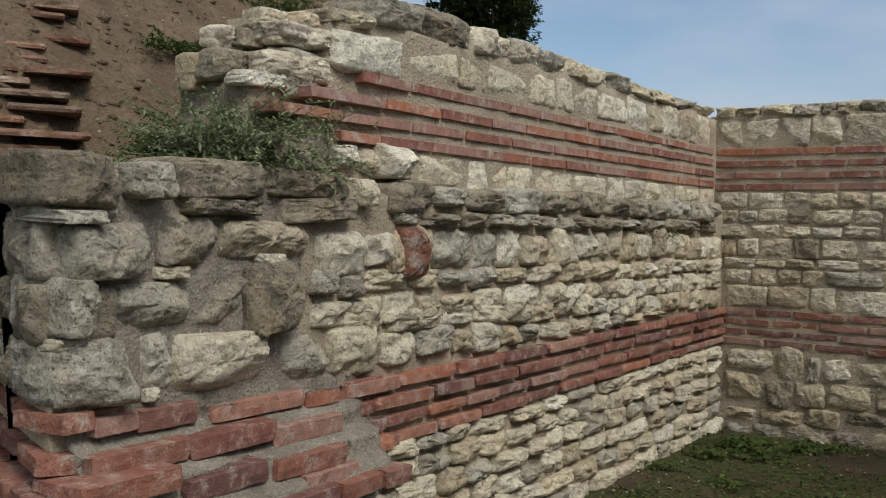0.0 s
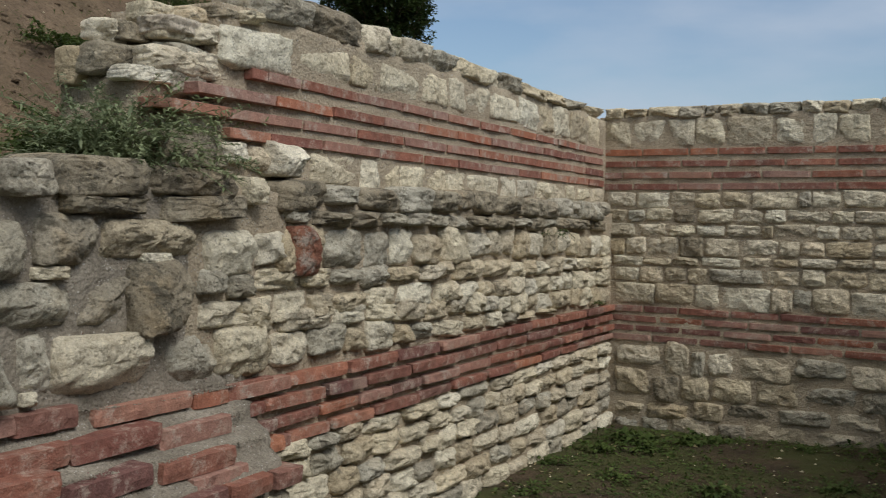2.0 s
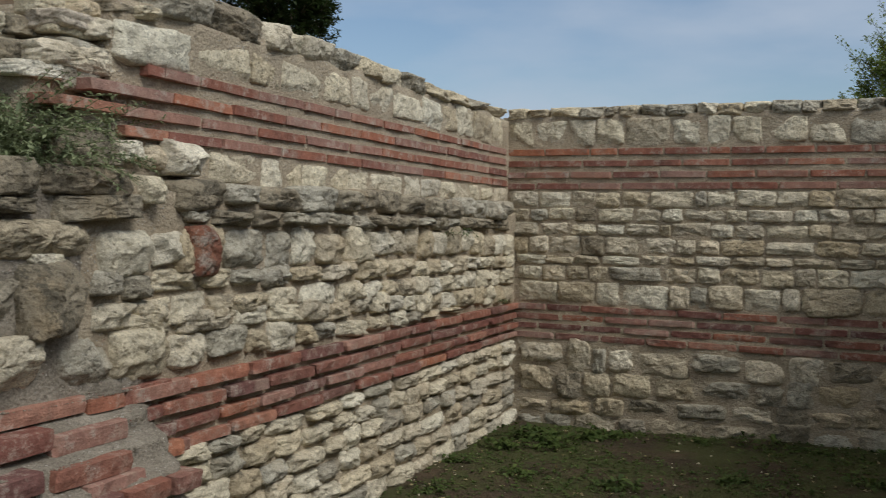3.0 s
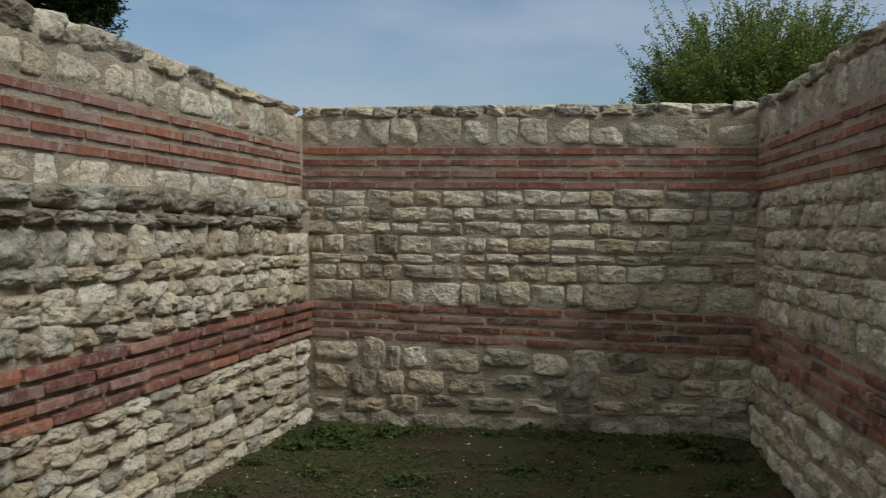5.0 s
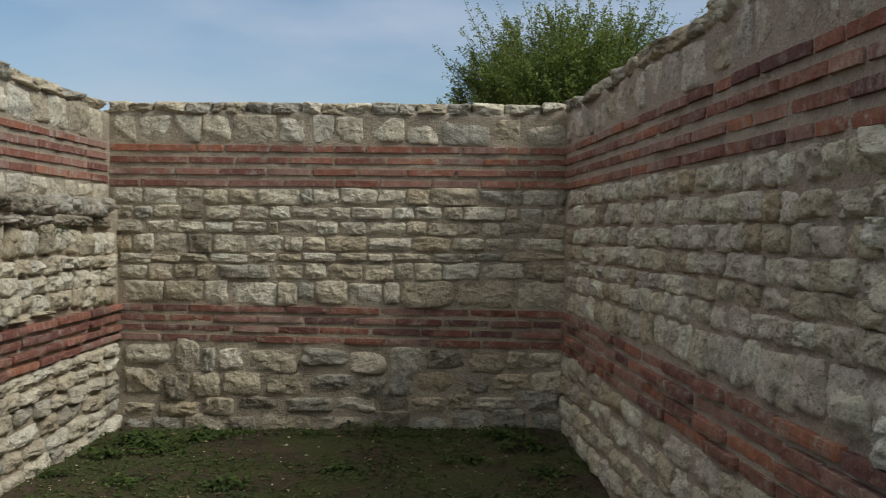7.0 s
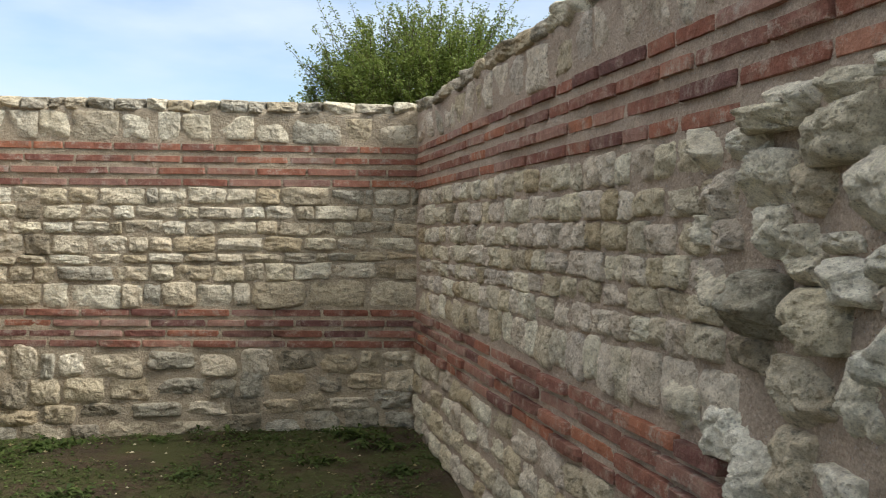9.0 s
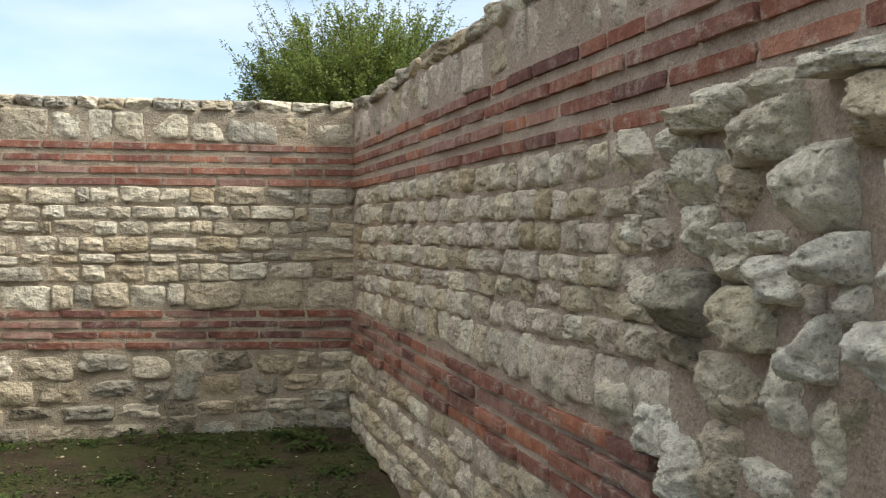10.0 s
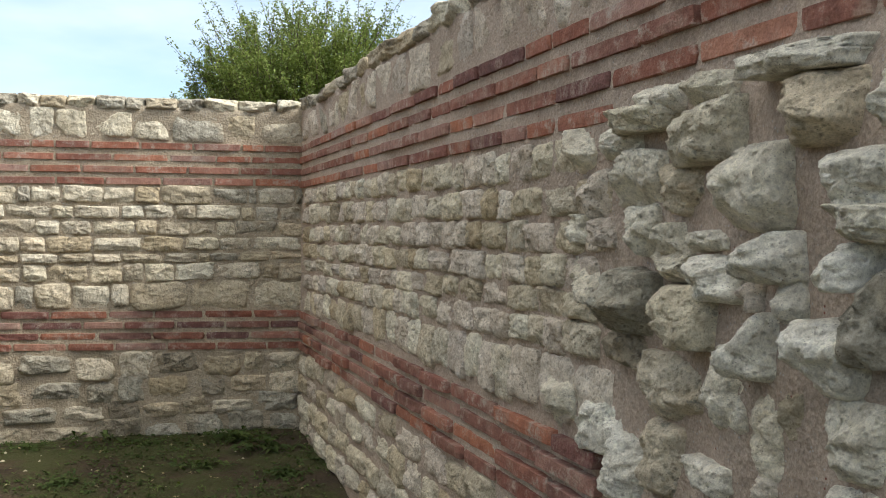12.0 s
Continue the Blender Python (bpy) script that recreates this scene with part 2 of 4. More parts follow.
class Side:
    """A wall's face: where it starts, its way to the right as seen from the room, and the way into the wall."""

    def __init__(self, x, y, dx, dy):
        self.o, self.d, self.inward = Vector((x, y, 0)), Vector((dx, dy, 0)).normalized(), Vector((-dy, dx, 0)).normalized()
        self.wall = None

    def at(self, u, z, out=0.0):
        return self.o + self.d * u - self.inward * out + Vector((0, 0, z))

    def set(self, u, z, out, turn=0.0, lean=0.0):
        m = Matrix((self.d, self.inward, (0, 0, 1))).transposed().to_4x4()
        m.translation = self.at(u, z, out)
        return m @ Euler((lean, turn, 0)).to_matrix().to_4x4()


LEFT = Side(-2.52, 0, 0, 1)
UPPER = Side(-2.615, 0, 0, 1)
BACK = Side(-2.53, 7.894, 0.9971, -0.0765)
RIGHT = Side(0.8295, 7.6363, 0.066, -0.9978)


def core(name, side, u0, u1, z0, z1, thick, recess, material, bulge=None, step=0.05, skew=0.0):
    """The mortared body of a wall: an uneven face between the stones, ends, top and back."""
    nu, nz = max(2, round((u1 - u0) / step)), max(2, round((z1 - z0) / step))
    verts, faces = [], []
    for j in range(nz + 1):
        for i in range(nu + 1):
            u, z = u0 + (u1 - u0) * i / nu, z0 + (z1 - z0) * j / nz
            p = side.at(u, z)
            out = -recess + 0.010 * noise.fractal(p * 6, 0.8, 2.0, 4) + (bulge(u, z) if bulge else 0)
            if j == nz:
                z += 0.03 * noise.noise(p * 4)
            verts.append(side.at(u, z, out))
            faces += [(a, a + 1, a + nu + 2, a + nu + 1) for a in [j * (nu + 1) + i] if i < nu and j < nz]
    ring = [i for i in range(nu + 1)] + [j * (nu + 1) + nu for j in range(1, nz + 1)]
    ring += [nz * (nu + 1) + i for i in range(nu - 1, -1, -1)] + [j * (nu + 1) for j in range(nz - 1, 0, -1)]
    base = len(verts)
    for r in ring:
        u = (Vector(verts[r]) - side.o).dot(side.d)
        verts.append(side.at(u + (skew * thick if u < u0 + 0.01 else 0), verts[r][2], -thick))
    k = len(ring)
    faces += [(ring[i], base + i, base + (i + 1) % k, ring[(i + 1) % k]) for i in range(k)]
    faces.append(tuple(base + i for i in range(k)))
    side.wall = mesh_object(name, verts, faces, material)
    if name not in ("mortar_bed", "rubble_core"):
        tagged(side.wall, kind="structure")
    return side.wall


def lines(i, n, rim=0.93):
    """Even grid lines from -1 to 1 with one more close to each end, which makes the rounded rim."""
    return (-1.0 if i == 0 else 1.0) if i in (0, n) else -rim + 2 * rim * (i - 1) / (n - 2)


def block_mesh(name, seed, nx, nz, corner, rough, dome, chips=0.0):
    """One rough block one unit wide, high and deep: its face is at y = 0, and it reaches into the wall."""
    rnd = random.Random(seed)
    off = Vector((rnd.uniform(-50, 50), rnd.uniform(-50, 50), rnd.uniform(-50, 50)))
    cc = [corner * rnd.uniform(0.4, 1.6) for _ in range(4)]
    slant = [rnd.uniform(-0.6, 0.6) * rough for _ in range(4)]
    verts, faces = [], []
    for j in range(nz + 1):
        for i in range(nx + 1):
            s, t = lines(i, nx), lines(j, nz)
            c = cc[(s > 0) + 2 * (t > 0)]
            x = 0.5 * s * (1 - c * abs(t) ** 3.5) * (1 + slant[0] * t)
            z = 0.5 * t * (1 - c * abs(s) ** 3.5) * (1 + slant[1] * s)
            edge = max(abs(s), abs(t))
            q = Vector((x * 2.2, 0, z * 2.2)) + off
            x += rough * 0.55 * noise.noise(q * 1.7) * abs(s)
            z += rough * 0.55 * noise.noise(q * 1.7 + Vector((9, 4, 2))) * abs(t)
            y = dome * (1.0 if edge > 0.99 else 0.12 * (s * s + t * t)) + slant[2] * s * 0.5 + slant[3] * t * 0.5
            y += rough * (0.9 * noise.fractal(q * 1.4, 0.7, 2.1, 4))
            if chips:
                y += chips * (1.4 * abs(noise.noise(q * 2.3 + Vector((3, 3, 3)))) - 0.35)
            verts.append((x, y, z))
            if i < nx and j < nz:
                a = j * (nx + 1) + i
                faces.append((a, a + 1, a + nx + 2, a + nx + 1))
    ring = [i for i in range(nx + 1)] + [j * (nx + 1) + nx for j in range(1, nz + 1)]
    ring += [nz * (nx + 1) + i for i in range(nx - 1, -1, -1)] + [j * (nx + 1) for j in range(nz - 1, 0, -1)]
    base = len(verts)
    for r in ring:
        x, y, z = verts[r]
        verts.append((x * 1.02, max(0.45, y + 0.2), z * 1.02))
    for r in ring:
        x, y, z = verts[r]
        verts.append((x * 0.9, 1.0, z * 0.9))
    k = len(ring)
    for lo, hi in ((ring, range(base, base + k)), (range(base, base + k), range(base + k, base + 2 * k))):
        faces += [(lo[i], hi[i], hi[(i + 1) % k], lo[(i + 1) % k]) for i in range(k)]
    me = bpy.data.meshes.new(name)
    me.from_pydata(verts, [], faces)
    me.polygons.foreach_set("use_smooth", [True] * len(me.polygons))
    me.update()
    return me


def face_stone_mesh(name, seed, size, arms, square, rough, dome, cuts):
    """A stone of a wall's face, one unit wide, high and deep, its face at y = 0: an uneven outline, broken facets, worn arrises."""
    rnd = random.Random(seed)
    off = Vector((rnd.uniform(-50, 50), rnd.uniform(-50, 50), rnd.uniform(-50, 50)))
    half = (size[0] / 2, size[2] / 2)
    edges = []
    for k in range(4):
        a = k * math.pi / 2 + rnd.uniform(-0.5, 0.5) * (1.45 - square)
        edges.append((math.cos(a), math.sin(a), 1.0))
        if rnd.random() < 0.8:
            a = math.pi / 4 + k * math.pi / 2 + rnd.uniform(-0.36, 0.36)
            edges.append((math.cos(a), math.sin(a), square + rnd.uniform(-0.12, 0.16)))
    facets = [(rnd.uniform(0, 6.2832), rnd.uniform(0.25, 1.0 if cuts < 7 else 2.1), rnd.uniform(0.12, 0.7), rnd.uniform(-0.35, 0.35), rnd.uniform(-0.35, 0.35)) for _ in range(cuts)]
    tilt = (rnd.uniform(-0.10, 0.10), rnd.uniform(-0.16, 0.12))
    rim = min(half)
    rings = (0.22, 0.44, 0.64, 0.80, 0.90, 0.965, 1.0) if arms < 34 else (0.12, 0.24, 0.36, 0.48, 0.59, 0.69, 0.78, 0.86, 0.92, 0.96, 0.985, 1.0)

    def reach(a):
        c, d = math.cos(a), math.sin(a)
        r = min(far / (c * ex + d * ez) for ex, ez, far in edges if c * ex + d * ez > 0.05)
        return r * (1 + 0.04 * noise.noise(Vector((c * 2, d * 2, 0)) + off) + 0.05 * noise.noise(Vector((c * 6, d * 6, 3)) + off))

    def front(s, t, r):
        p = Vector((s * half[0], 0, t * half[1]))
        y = rim * (tilt[0] * s + tilt[1] * t)
        for a, slope, start, ox, oz in facets:
            y = max(y, rim * slope * ((s - ox) * math.cos(a) + (t - oz) * math.sin(a) - start))
        if arms < 34:
            y = min(y, rim * 0.20)
        y += rim * dome * (0.12 * r * r + 0.88 * r ** 14)
        y += rough * (1.2 * noise.fractal(p * 13 + off, 0.55, 2.1, 5) - 1.2 * abs(noise.noise(p * 21 + off)) - 0.8 * abs(noise.noise(p * 52 + off)))
        return p + Vector((0, y, 0))

    outline = [reach(6.2832 * i / arms) for i in range(arms)]
    verts, faces = [front(0, 0, 0)], []
    for r in rings:
        for i in range(arms):
            a = 6.2832 * i / arms
            verts.append(front(math.cos(a) * outline[i] * r, math.sin(a) * outline[i] * r, r))
    for grow, deep in ((1.02, 0.30), (1.0, 0.65), (0.88, 1.0)):
        for i in range(arms):
            v = verts[1 + (len(rings) - 1) * arms + i]
            wob = grow + 0.10 * noise.noise(Vector((v.x * 14, deep * 3, v.z * 14)) + off)
            verts.append(Vector((v.x * wob, max(v.y + 0.004, size[1] * deep), v.z * wob)))
    faces += [(0, 1 + (i + 1) % arms, 1 + i) for i in range(arms)]
    for k in range(len(rings) + 2):
        a, b = 1 + k * arms, 1 + (k + 1) * arms
        faces += [(a + i, a + (i + 1) % arms, b + (i + 1) % arms, b + i) for i in range(arms)]
    lo = [min(v[k] for v in verts) for k in range(3)]
    hi = [max(v[k] for v in verts) for k in range(3)]
    mid = sorted(v.y for v in verts[:1 + (len(rings) - 3) * arms])
    mid = mid[len(mid) // 3]
    verts = [((v.x - lo[0]) / (hi[0] - lo[0]) - 0.5, (v.y - mid) / size[1], (v.z - lo[2]) / (hi[2] - lo[2]) - 0.5) for v in verts]
    me = bpy.data.meshes.new(name)
    me.from_pydata(verts, [], faces)
    me.polygons.foreach_set("use_smooth", [True] * len(me.polygons))
    me.update()
    return me


def with_materials(build, name, count, materials, *args):
    """For each material a set of meshes."""
    table = {}
    for material in materials:
        table[material.name] = []
        for k in range(count):
            me = build(name, 100 * len(table) + k, *args)
            me.materials.append(material)
            table[material.name].append(me)
    return table


STONES = (PALE, BUFF, WARM, GREY, DARK, ROSY, CHALK)
SQUARED = with_materials(face_stone_mesh, "stone", 14, STONES, (0.27, 0.20, 0.19), 32, 1.36, 0.006, 0.16, 2)
ROUGH = with_materials(face_stone_mesh, "stone", 18, STONES, (0.27, 0.20, 0.14), 32, 1.25, 0.010, 0.34, 4)
LONG = with_materials(block_mesh, "brick", 12, (FIRED, WORN), 9, 3, 0.02, 0.022, 0.035, 0.0)
BROKEN = with_materials(block_mesh, "brick", 12, (FIRED, WORN, SLAB), 12, 4, 0.03, 0.026, 0.05, 0.012)
for group in (*LONG.values(), *BROKEN.values()):
    for me in group:
        me.polygons.foreach_set("use_smooth", [False] * len(me.polygons))

MIXED = {key: SQUARED[key][:8] + ROUGH[key] for key in SQUARED}

# name, meshes, gap, how proud, uneven, depth, materials, longest
COURSED = ("stone", MIXED, 0.003, 0.020, 0.008, 0.15, (PALE, PALE, BUFF, BUFF, BUFF, PALE, BUFF, GREY, WARM), 0.46)
CAP = ("stone", SQUARED, 0.000, 0.018, 0.006, 0.34, (BUFF, GREY, PALE), 0.42)
ASHLAR = ("stone", SQUARED, 0.004, 0.012, 0.006, 0.18, (PALE, PALE, PALE, BUFF), 0.50)
RUBBLE = ("stone", ROUGH, 0.000, 0.020, 0.012, 0.26, (PALE, BUFF, BUFF, PALE, PALE, GREY), 0.40)
FOOTING = ("stone", ROUGH, 0.000, 0.020, 0.010, 0.22, (BUFF, WARM, BUFF, GREY), 0.44)
ROSYROW = ("stone", MIXED, 0.000, 0.019, 0.010, 0.17, (ROSY, PALE, PALE, ROSY, BUFF), 0.27)
LEDGE = ("stone", ROUGH, 0.000, 0.036, 0.020, 0.30, (DARK, GREY, DARK, GREY, GREY), 0.45)
BRICKS = ("brick", LONG, 0.012, 0.012, 0.004, 0.16, (FIRED,), 0.62)
OLDBRICKS = ("brick", BROKEN, 0.014, 0.016, 0.012, 0.20, (FIRED, FIRED, WORN), 0.62)
# Mix leans to the dark brick: this band's shade is put into the colour.
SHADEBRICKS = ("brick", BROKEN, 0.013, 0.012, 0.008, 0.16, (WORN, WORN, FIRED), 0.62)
STAINED = [(0.63, 1.70, DARK), (0.66, 1.58, DARK), (0.62, 1.46, DARK), (0.40, 1.46, BUFF), (0.45, 0.36, DARK), (1.22, 1.46, WARM), (1.45, 1.46, WARM), (1.20, 1.23, WARM), (2.40, 1.72, WARM), (2.58, 2.32, GREY), (2.50, 0.63, DARK), (0.95, 0.20, DARK), (2.20, 0.20, DARK), (2.35, 0.20, DARK)]
pick = random.Random(7)


def piece(side, style, u, z, w, h, out=0.0, material=None):
    name, meshes, _, proud, uneven, depth, mats, _ = style
    material = material or pick.choice(mats)
    if side is BACK and name == "stone":
        for su, sz, tint in STAINED:
            if abs(u - su) < w / 2 and abs(z - sz) < h / 2:
                material = tint
    ob = new(name, pick.choice(meshes[material.name]))
    ob.parent = side.wall
    out += proud + pick.uniform(-1, 1) * uneven
    wobble = 0.012 if name == "brick" else (0.07 if meshes is ROUGH else 0.04)
    if name != "brick":
        w, h = (w * 0.98, h * 1.02) if meshes is ROUGH else (w * 1.02, h * 1.03)
    m = side.set(u, z, out, pick.uniform(-wobble, wobble), pick.uniform(-0.04, 0.04))
    ob.matrix_basis = m @ Matrix.Diagonal((w * pick.choice((1, -1)), depth, h * (pick.choice((1, -1)) if name == "stone" else 1), 1))
    return ob


def row(side, u, first, last, widths, style=COURSED, out=0.0):
    """One course: from its height at the first end to that at the last, piece by piece."""
    name, meshes, gap, _, uneven, _, _, longest = style
    total, u0, cuts = sum(widths), u, []
    for w in widths:
        if w > longest:
            n = math.ceil(w / longest)
            parts = [pick.uniform(0.75, 1.25) for _ in range(n)]
            cuts += [w * p / sum(parts) for p in parts]
        else:
            cuts.append(w)
    for w in cuts:
        k = (u + w / 2 - u0) / total
        lo, hi = first[0] * (1 - k) + last[0] * k, first[1] * (1 - k) + last[1] * k
        j = 0.0 if name == "brick" else (hi - lo) * (0.22 if style is FOOTING else 0.16 if meshes is ROUGH else 0.09)
        lo, hi = lo + pick.uniform(-j, j), hi + pick.uniform(-j, j)
        thin = gap * 0.3 if name == "brick" else gap * 0.7
        piece(side, style, u + w / 2, (lo + hi) / 2, w - gap, hi - lo - thin, out)
        u += w


def spread(u0, u1, usual, seed):
    """Widths of about the usual size that fill the stretch from u0 to u1."""
    r = random.Random(seed)
    n = max(1, round((u1 - u0) / usual))
    parts = [r.uniform(0.6, 1.4) for _ in range(n)]
    return [(u1 - u0) * p / sum(parts) for p in parts]


boulder_seed = [500]


def boulder(side, u, z, w, h, out, material, corner=0.7, deep=0.32):
    """A large stone of its own shape that stands out of the face."""
    boulder_seed[0] += 1
    depth = min(deep, 0.8 * (w + h) / 2 + 0.12 + max(out, 0))
    me = face_stone_mesh("stone", boulder_seed[0], (w, depth, h), 48, 1.40 - 0.14 * corner, 0.017 if side is RIGHT else 0.012, 0.12 + 0.12 * corner, 9 if side is RIGHT else 5)
    me.materials.append(material)
    ob = new("stone", me)
    ob.parent = side.wall
    ob.matrix_basis = side.set(u, z, out + 0.02, pick.uniform(-0.05, 0.05), pick.uniform(-0.06, 0.06)) @ Matrix.Diagonal((w * (1.12 if side is RIGHT else 1.04), depth, h * (1.10 if side is RIGHT else 1.05), 1))
    return ob


# ---- ground and bank ----
def smooth(a, b, x):
    k = min(1.0, max(0.0, (x - a) / (b - a)))
    return k * k * (3 - 2 * k)


def ground_height(x, y):
    z = 0.05 + 0.07 * smooth(5.2, 7.6, y) * smooth(-2.5, 0.6, x)
    z += 0.02 * noise.fractal(Vector((x * 2.2, y * 2.2, 0.3)), 0.8, 2.0, 4) * (1 - smooth(12, 25, abs(x) + abs(y)))
    climb = 1.73 + 0.12 * max(0, -2.9 - x) + 0.85 * max(0, min(6.0, -3.55 - x)) * (1 - 0.62 * smooth(5.0, 10.0, y))
    climb += 0.10 * noise.fractal(Vector((x * 1.3, y * 1.3, 4.0)), 0.8, 2.0, 5) * smooth(-2.9, -3.6, x)
    back_from = 0.12 + 0.41 * max(0, -2.54 - x)
    bank = smooth(-2.74, -2.86, x) * smooth(1.86 + back_from, 1.96 + back_from, y) if x > -3.5 else smooth(0.2, 1.9, y)
    bank *= 1 - smooth(14, 40, abs(y)) * 0.9
    return z * (1 - bank) + climb * bank


def steps(stops):
    """Grid lines: stretches of (from, to, step)."""
    out = []
    for a, b, s in stops:
        n = round((b - a) / s)
        out += [a + (b - a) * i / n for i in range(n)]
    return out + [stops[-1][1]]


gx = steps([(-400, -60, 85), (-60, -12, 6), (-12, -6, 0.4), (-6, -3.0, 0.1), (-3.0, -2.6, 0.04), (-2.6, 1.4, 0.08), (1.4, 6, 0.4), (6, 60, 9), (60, 400, 85)])
gy = steps([(-400, -60, 85), (-60, -4, 7), (-4, 1.6, 0.4), (1.6, 2.2, 0.04), (2.2, 9, 0.09), (9, 14, 0.4), (14, 60, 5), (60, 400, 85)])
verts = [(x, y, ground_height(x, y)) for y in gy for x in gx]
nx = len(gx)
faces = [(j * nx + i, j * nx + i + 1, (j + 1) * nx + i + 1, (j + 1) * nx + i) for j in range(len(gy) - 1) for i in range(nx - 1)]
ground = tagged(mesh_object("ground", verts, faces, SOIL), kind="structure")
tagged(ground, label="dark brown trodden soil with thin grass and a rising bank", category="ground")


# ---- the west wall: a thick lower part with a ledge, and a set-back upper part ----
def foot(u, z):
    """The worn foot at the near end steps out, course by course."""
    near = smooth(3.42, 3.22, u)
    if z > 1.02:
        return 0.028 * smooth(3.1, 2.85, u) - 0.02 * smooth(2.9, 3.2, u)
    rise = 0.045 * smooth(3.0, 1.9, u)
    return near * (0.03 + 0.055 * smooth(0.915 + rise, 0.890 + rise, z) + 0.11 * smooth(0.825 + rise, 0.80 + rise, z) + 0.06 * smooth(0.735 + rise, 0.71 + rise, z))


def near_fill(u, z):
    """The joints are fuller at the near end."""
    return 0.002 * smooth(3.2, 2.9, u)


core("wall_west", LEFT, 1.94, 8.2, -0.3, 1.71, 0.98, 0.026, MORTAR, near_fill, 0.04, 0.41)
tagged(LEFT.wall, label="weathered rubble stone wall with ledge and brick courses", category="wall")
row(LEFT, 3.49, (1.652, 1.768), (1.655, 1.779), [0.33, 0.27, 0.36, 0.34, 0.51, 0.31, 0.42, 0.28, 0.30, 0.50, 0.60], LEDGE)
row(LEFT, 3.53, (1.575, 1.648), (1.569, 1.646), [0.50, 0.47, 0.49, 0.46, 0.41, 0.46, 0.52, 0.88], LEDGE)
row(LEFT, 3.04, (1.399, 1.571), (1.380, 1.561), [0.50, 0.28, 0.33, 0.45, 0.30, 0.34, 0.26, 0.41, 0.46, 0.47, 0.23, 0.24, 0.46], RUBBLE)
row(LEFT, 3.02, (1.309, 1.405), (1.272, 1.371), [0.16, 0.15, 0.33, 0.46, 0.26, 0.31, 0.38, 0.40, 0.36, 0.41, 0.51, 0.58, 0.46], RUBBLE)
row(LEFT, 3.02, (1.201, 1.305), (1.141, 1.263), [0.45, 0.44, 0.26, 0.29, 0.39, 0.55, 0.44, 0.41, 0.51, 0.46, 0.58], RUBBLE)
row(LEFT, 3.16, (1.159, 1.255), (0.998, 1.133), [0.34, 0.40, 0.29, 0.27, 0.29, 0.50, 0.42, 0.43, 0.44, 0.38, 0.42, 0.46], RUBBLE)
row(LEFT, 3.17, (1.003, 1.159), (1.0, 1.04), [0.28, 0.26, 0.29, 0.44, 0.42, 0.36, 0.30, 0.42, 0.34, 0.40], RUBBLE)
row(LEFT, 3.21, (0.910, 0.970), (0.942, 0.989), [0.36, 0.45, 0.44, 0.45, 0.47, 0.40, 0.40, 0.50, 0.57, 0.65], OLDBRICKS)
row(LEFT, 3.23, (0.833, 0.888), (0.867, 0.915), [0.17, 0.44, 0.32, 0.42, 0.56, 0.52, 0.47, 0.54, 0.57, 0.65], OLDBRICKS)
row(LEFT, 3.33, (0.757, 0.806), (0.793, 0.836), [0.15, 0.31, 0.31, 0.30, 0.32, 0.42, 0.44, 0.42, 0.47, 0.65, 0.77], OLDBRICKS)
row(LEFT, 3.30, (0.677, 0.728), (0.723, 0.766), [0.27, 0.31, 0.36, 0.45, 0.38, 0.44, 0.41, 0.46, 0.64, 0.89], OLDBRICKS)
row(LEFT, 3.41, (0.599, 0.681), (0.607, 0.704), [0.32, 0.42, 0.40, 0.60, 0.78, 0.37, 0.62, 0.94], RUBBLE)
row(LEFT, 3.49, (0.497, 0.597), (0.493, 0.599), [0.51, 0.25, 0.57, 0.47, 0.47, 0.63, 0.88, 0.59], RUBBLE)
row(LEFT, 3.53, (0.386, 0.493), (0.386, 0.484), [0.38, 0.45, 0.37, 0.42, 0.57, 0.30, 0.58, 1.26], RUBBLE)
row(LEFT, 3.58, (0.278, 0.381), (0.271, 0.377), [0.44, 0.41, 0.48, 0.48, 0.57, 0.77, 1.16], RUBBLE)
row(LEFT, 3.66, (0.158, 0.273), (0.137, 0.262), [0.66, 0.58, 0.72, 0.90, 1.37], RUBBLE)
row(LEFT, 3.30, (0.02, 0.160), (0.02, 0.140), spread(3.30, 7.9, 0.34, 6), RUBBLE)

WEST = LEFT.wall
bed = core("mortar_bed", LEFT, 1.975, 3.40, -0.3, 1.70, 0.4, 0.035, GRIT, foot, 0.03, 0.41)
bed.parent = WEST
LEFT.wall = WEST
# large grey stones of the near end
boulder(LEFT, 2.01, 1.695, 0.23, 0.155, 0.050, DARK, 0.5)
boulder(LEFT, 2.23, 1.705, 0.15, 0.112, 0.060, GREY, 0.9)
boulder(LEFT, 2.54, 1.721, 0.38, 0.126, 0.040, DARK, 0.6)
boulder(LEFT, 2.97, 1.724, 0.40, 0.104, 0.030, DARK, 0.6)
boulder(LEFT, 2.55, 1.632, 0.34, 0.052, 0.035, DARK, 0.4)
boulder(LEFT, 3.03, 1.633, 0.43, 0.089, 0.030, DARK, 0.5)
boulder(LEFT, 3.32, 1.704, 0.09, 0.104, 0.030, PALE, 0.7)
boulder(LEFT, 1.98, 1.591, 0.14, 0.038, 0.060, GREY, 0.4)
boulder(LEFT, 2.09, 1.498, 0.27, 0.166, 0.050, GREY, 0.3)
boulder(LEFT, 2.40, 1.522, 0.23, 0.159, 0.020, GREY, 0.5)
boulder(LEFT, 2.76, 1.520, 0.44, 0.136, 0.020, BUFF, 0.6)
boulder(LEFT, 2.34, 1.425, 0.13, 0.040, 0.010, PALE, 0.7)
boulder(LEFT, 2.79, 1.453, 0.15, 0.047, 0.015, PALE, 0.7)
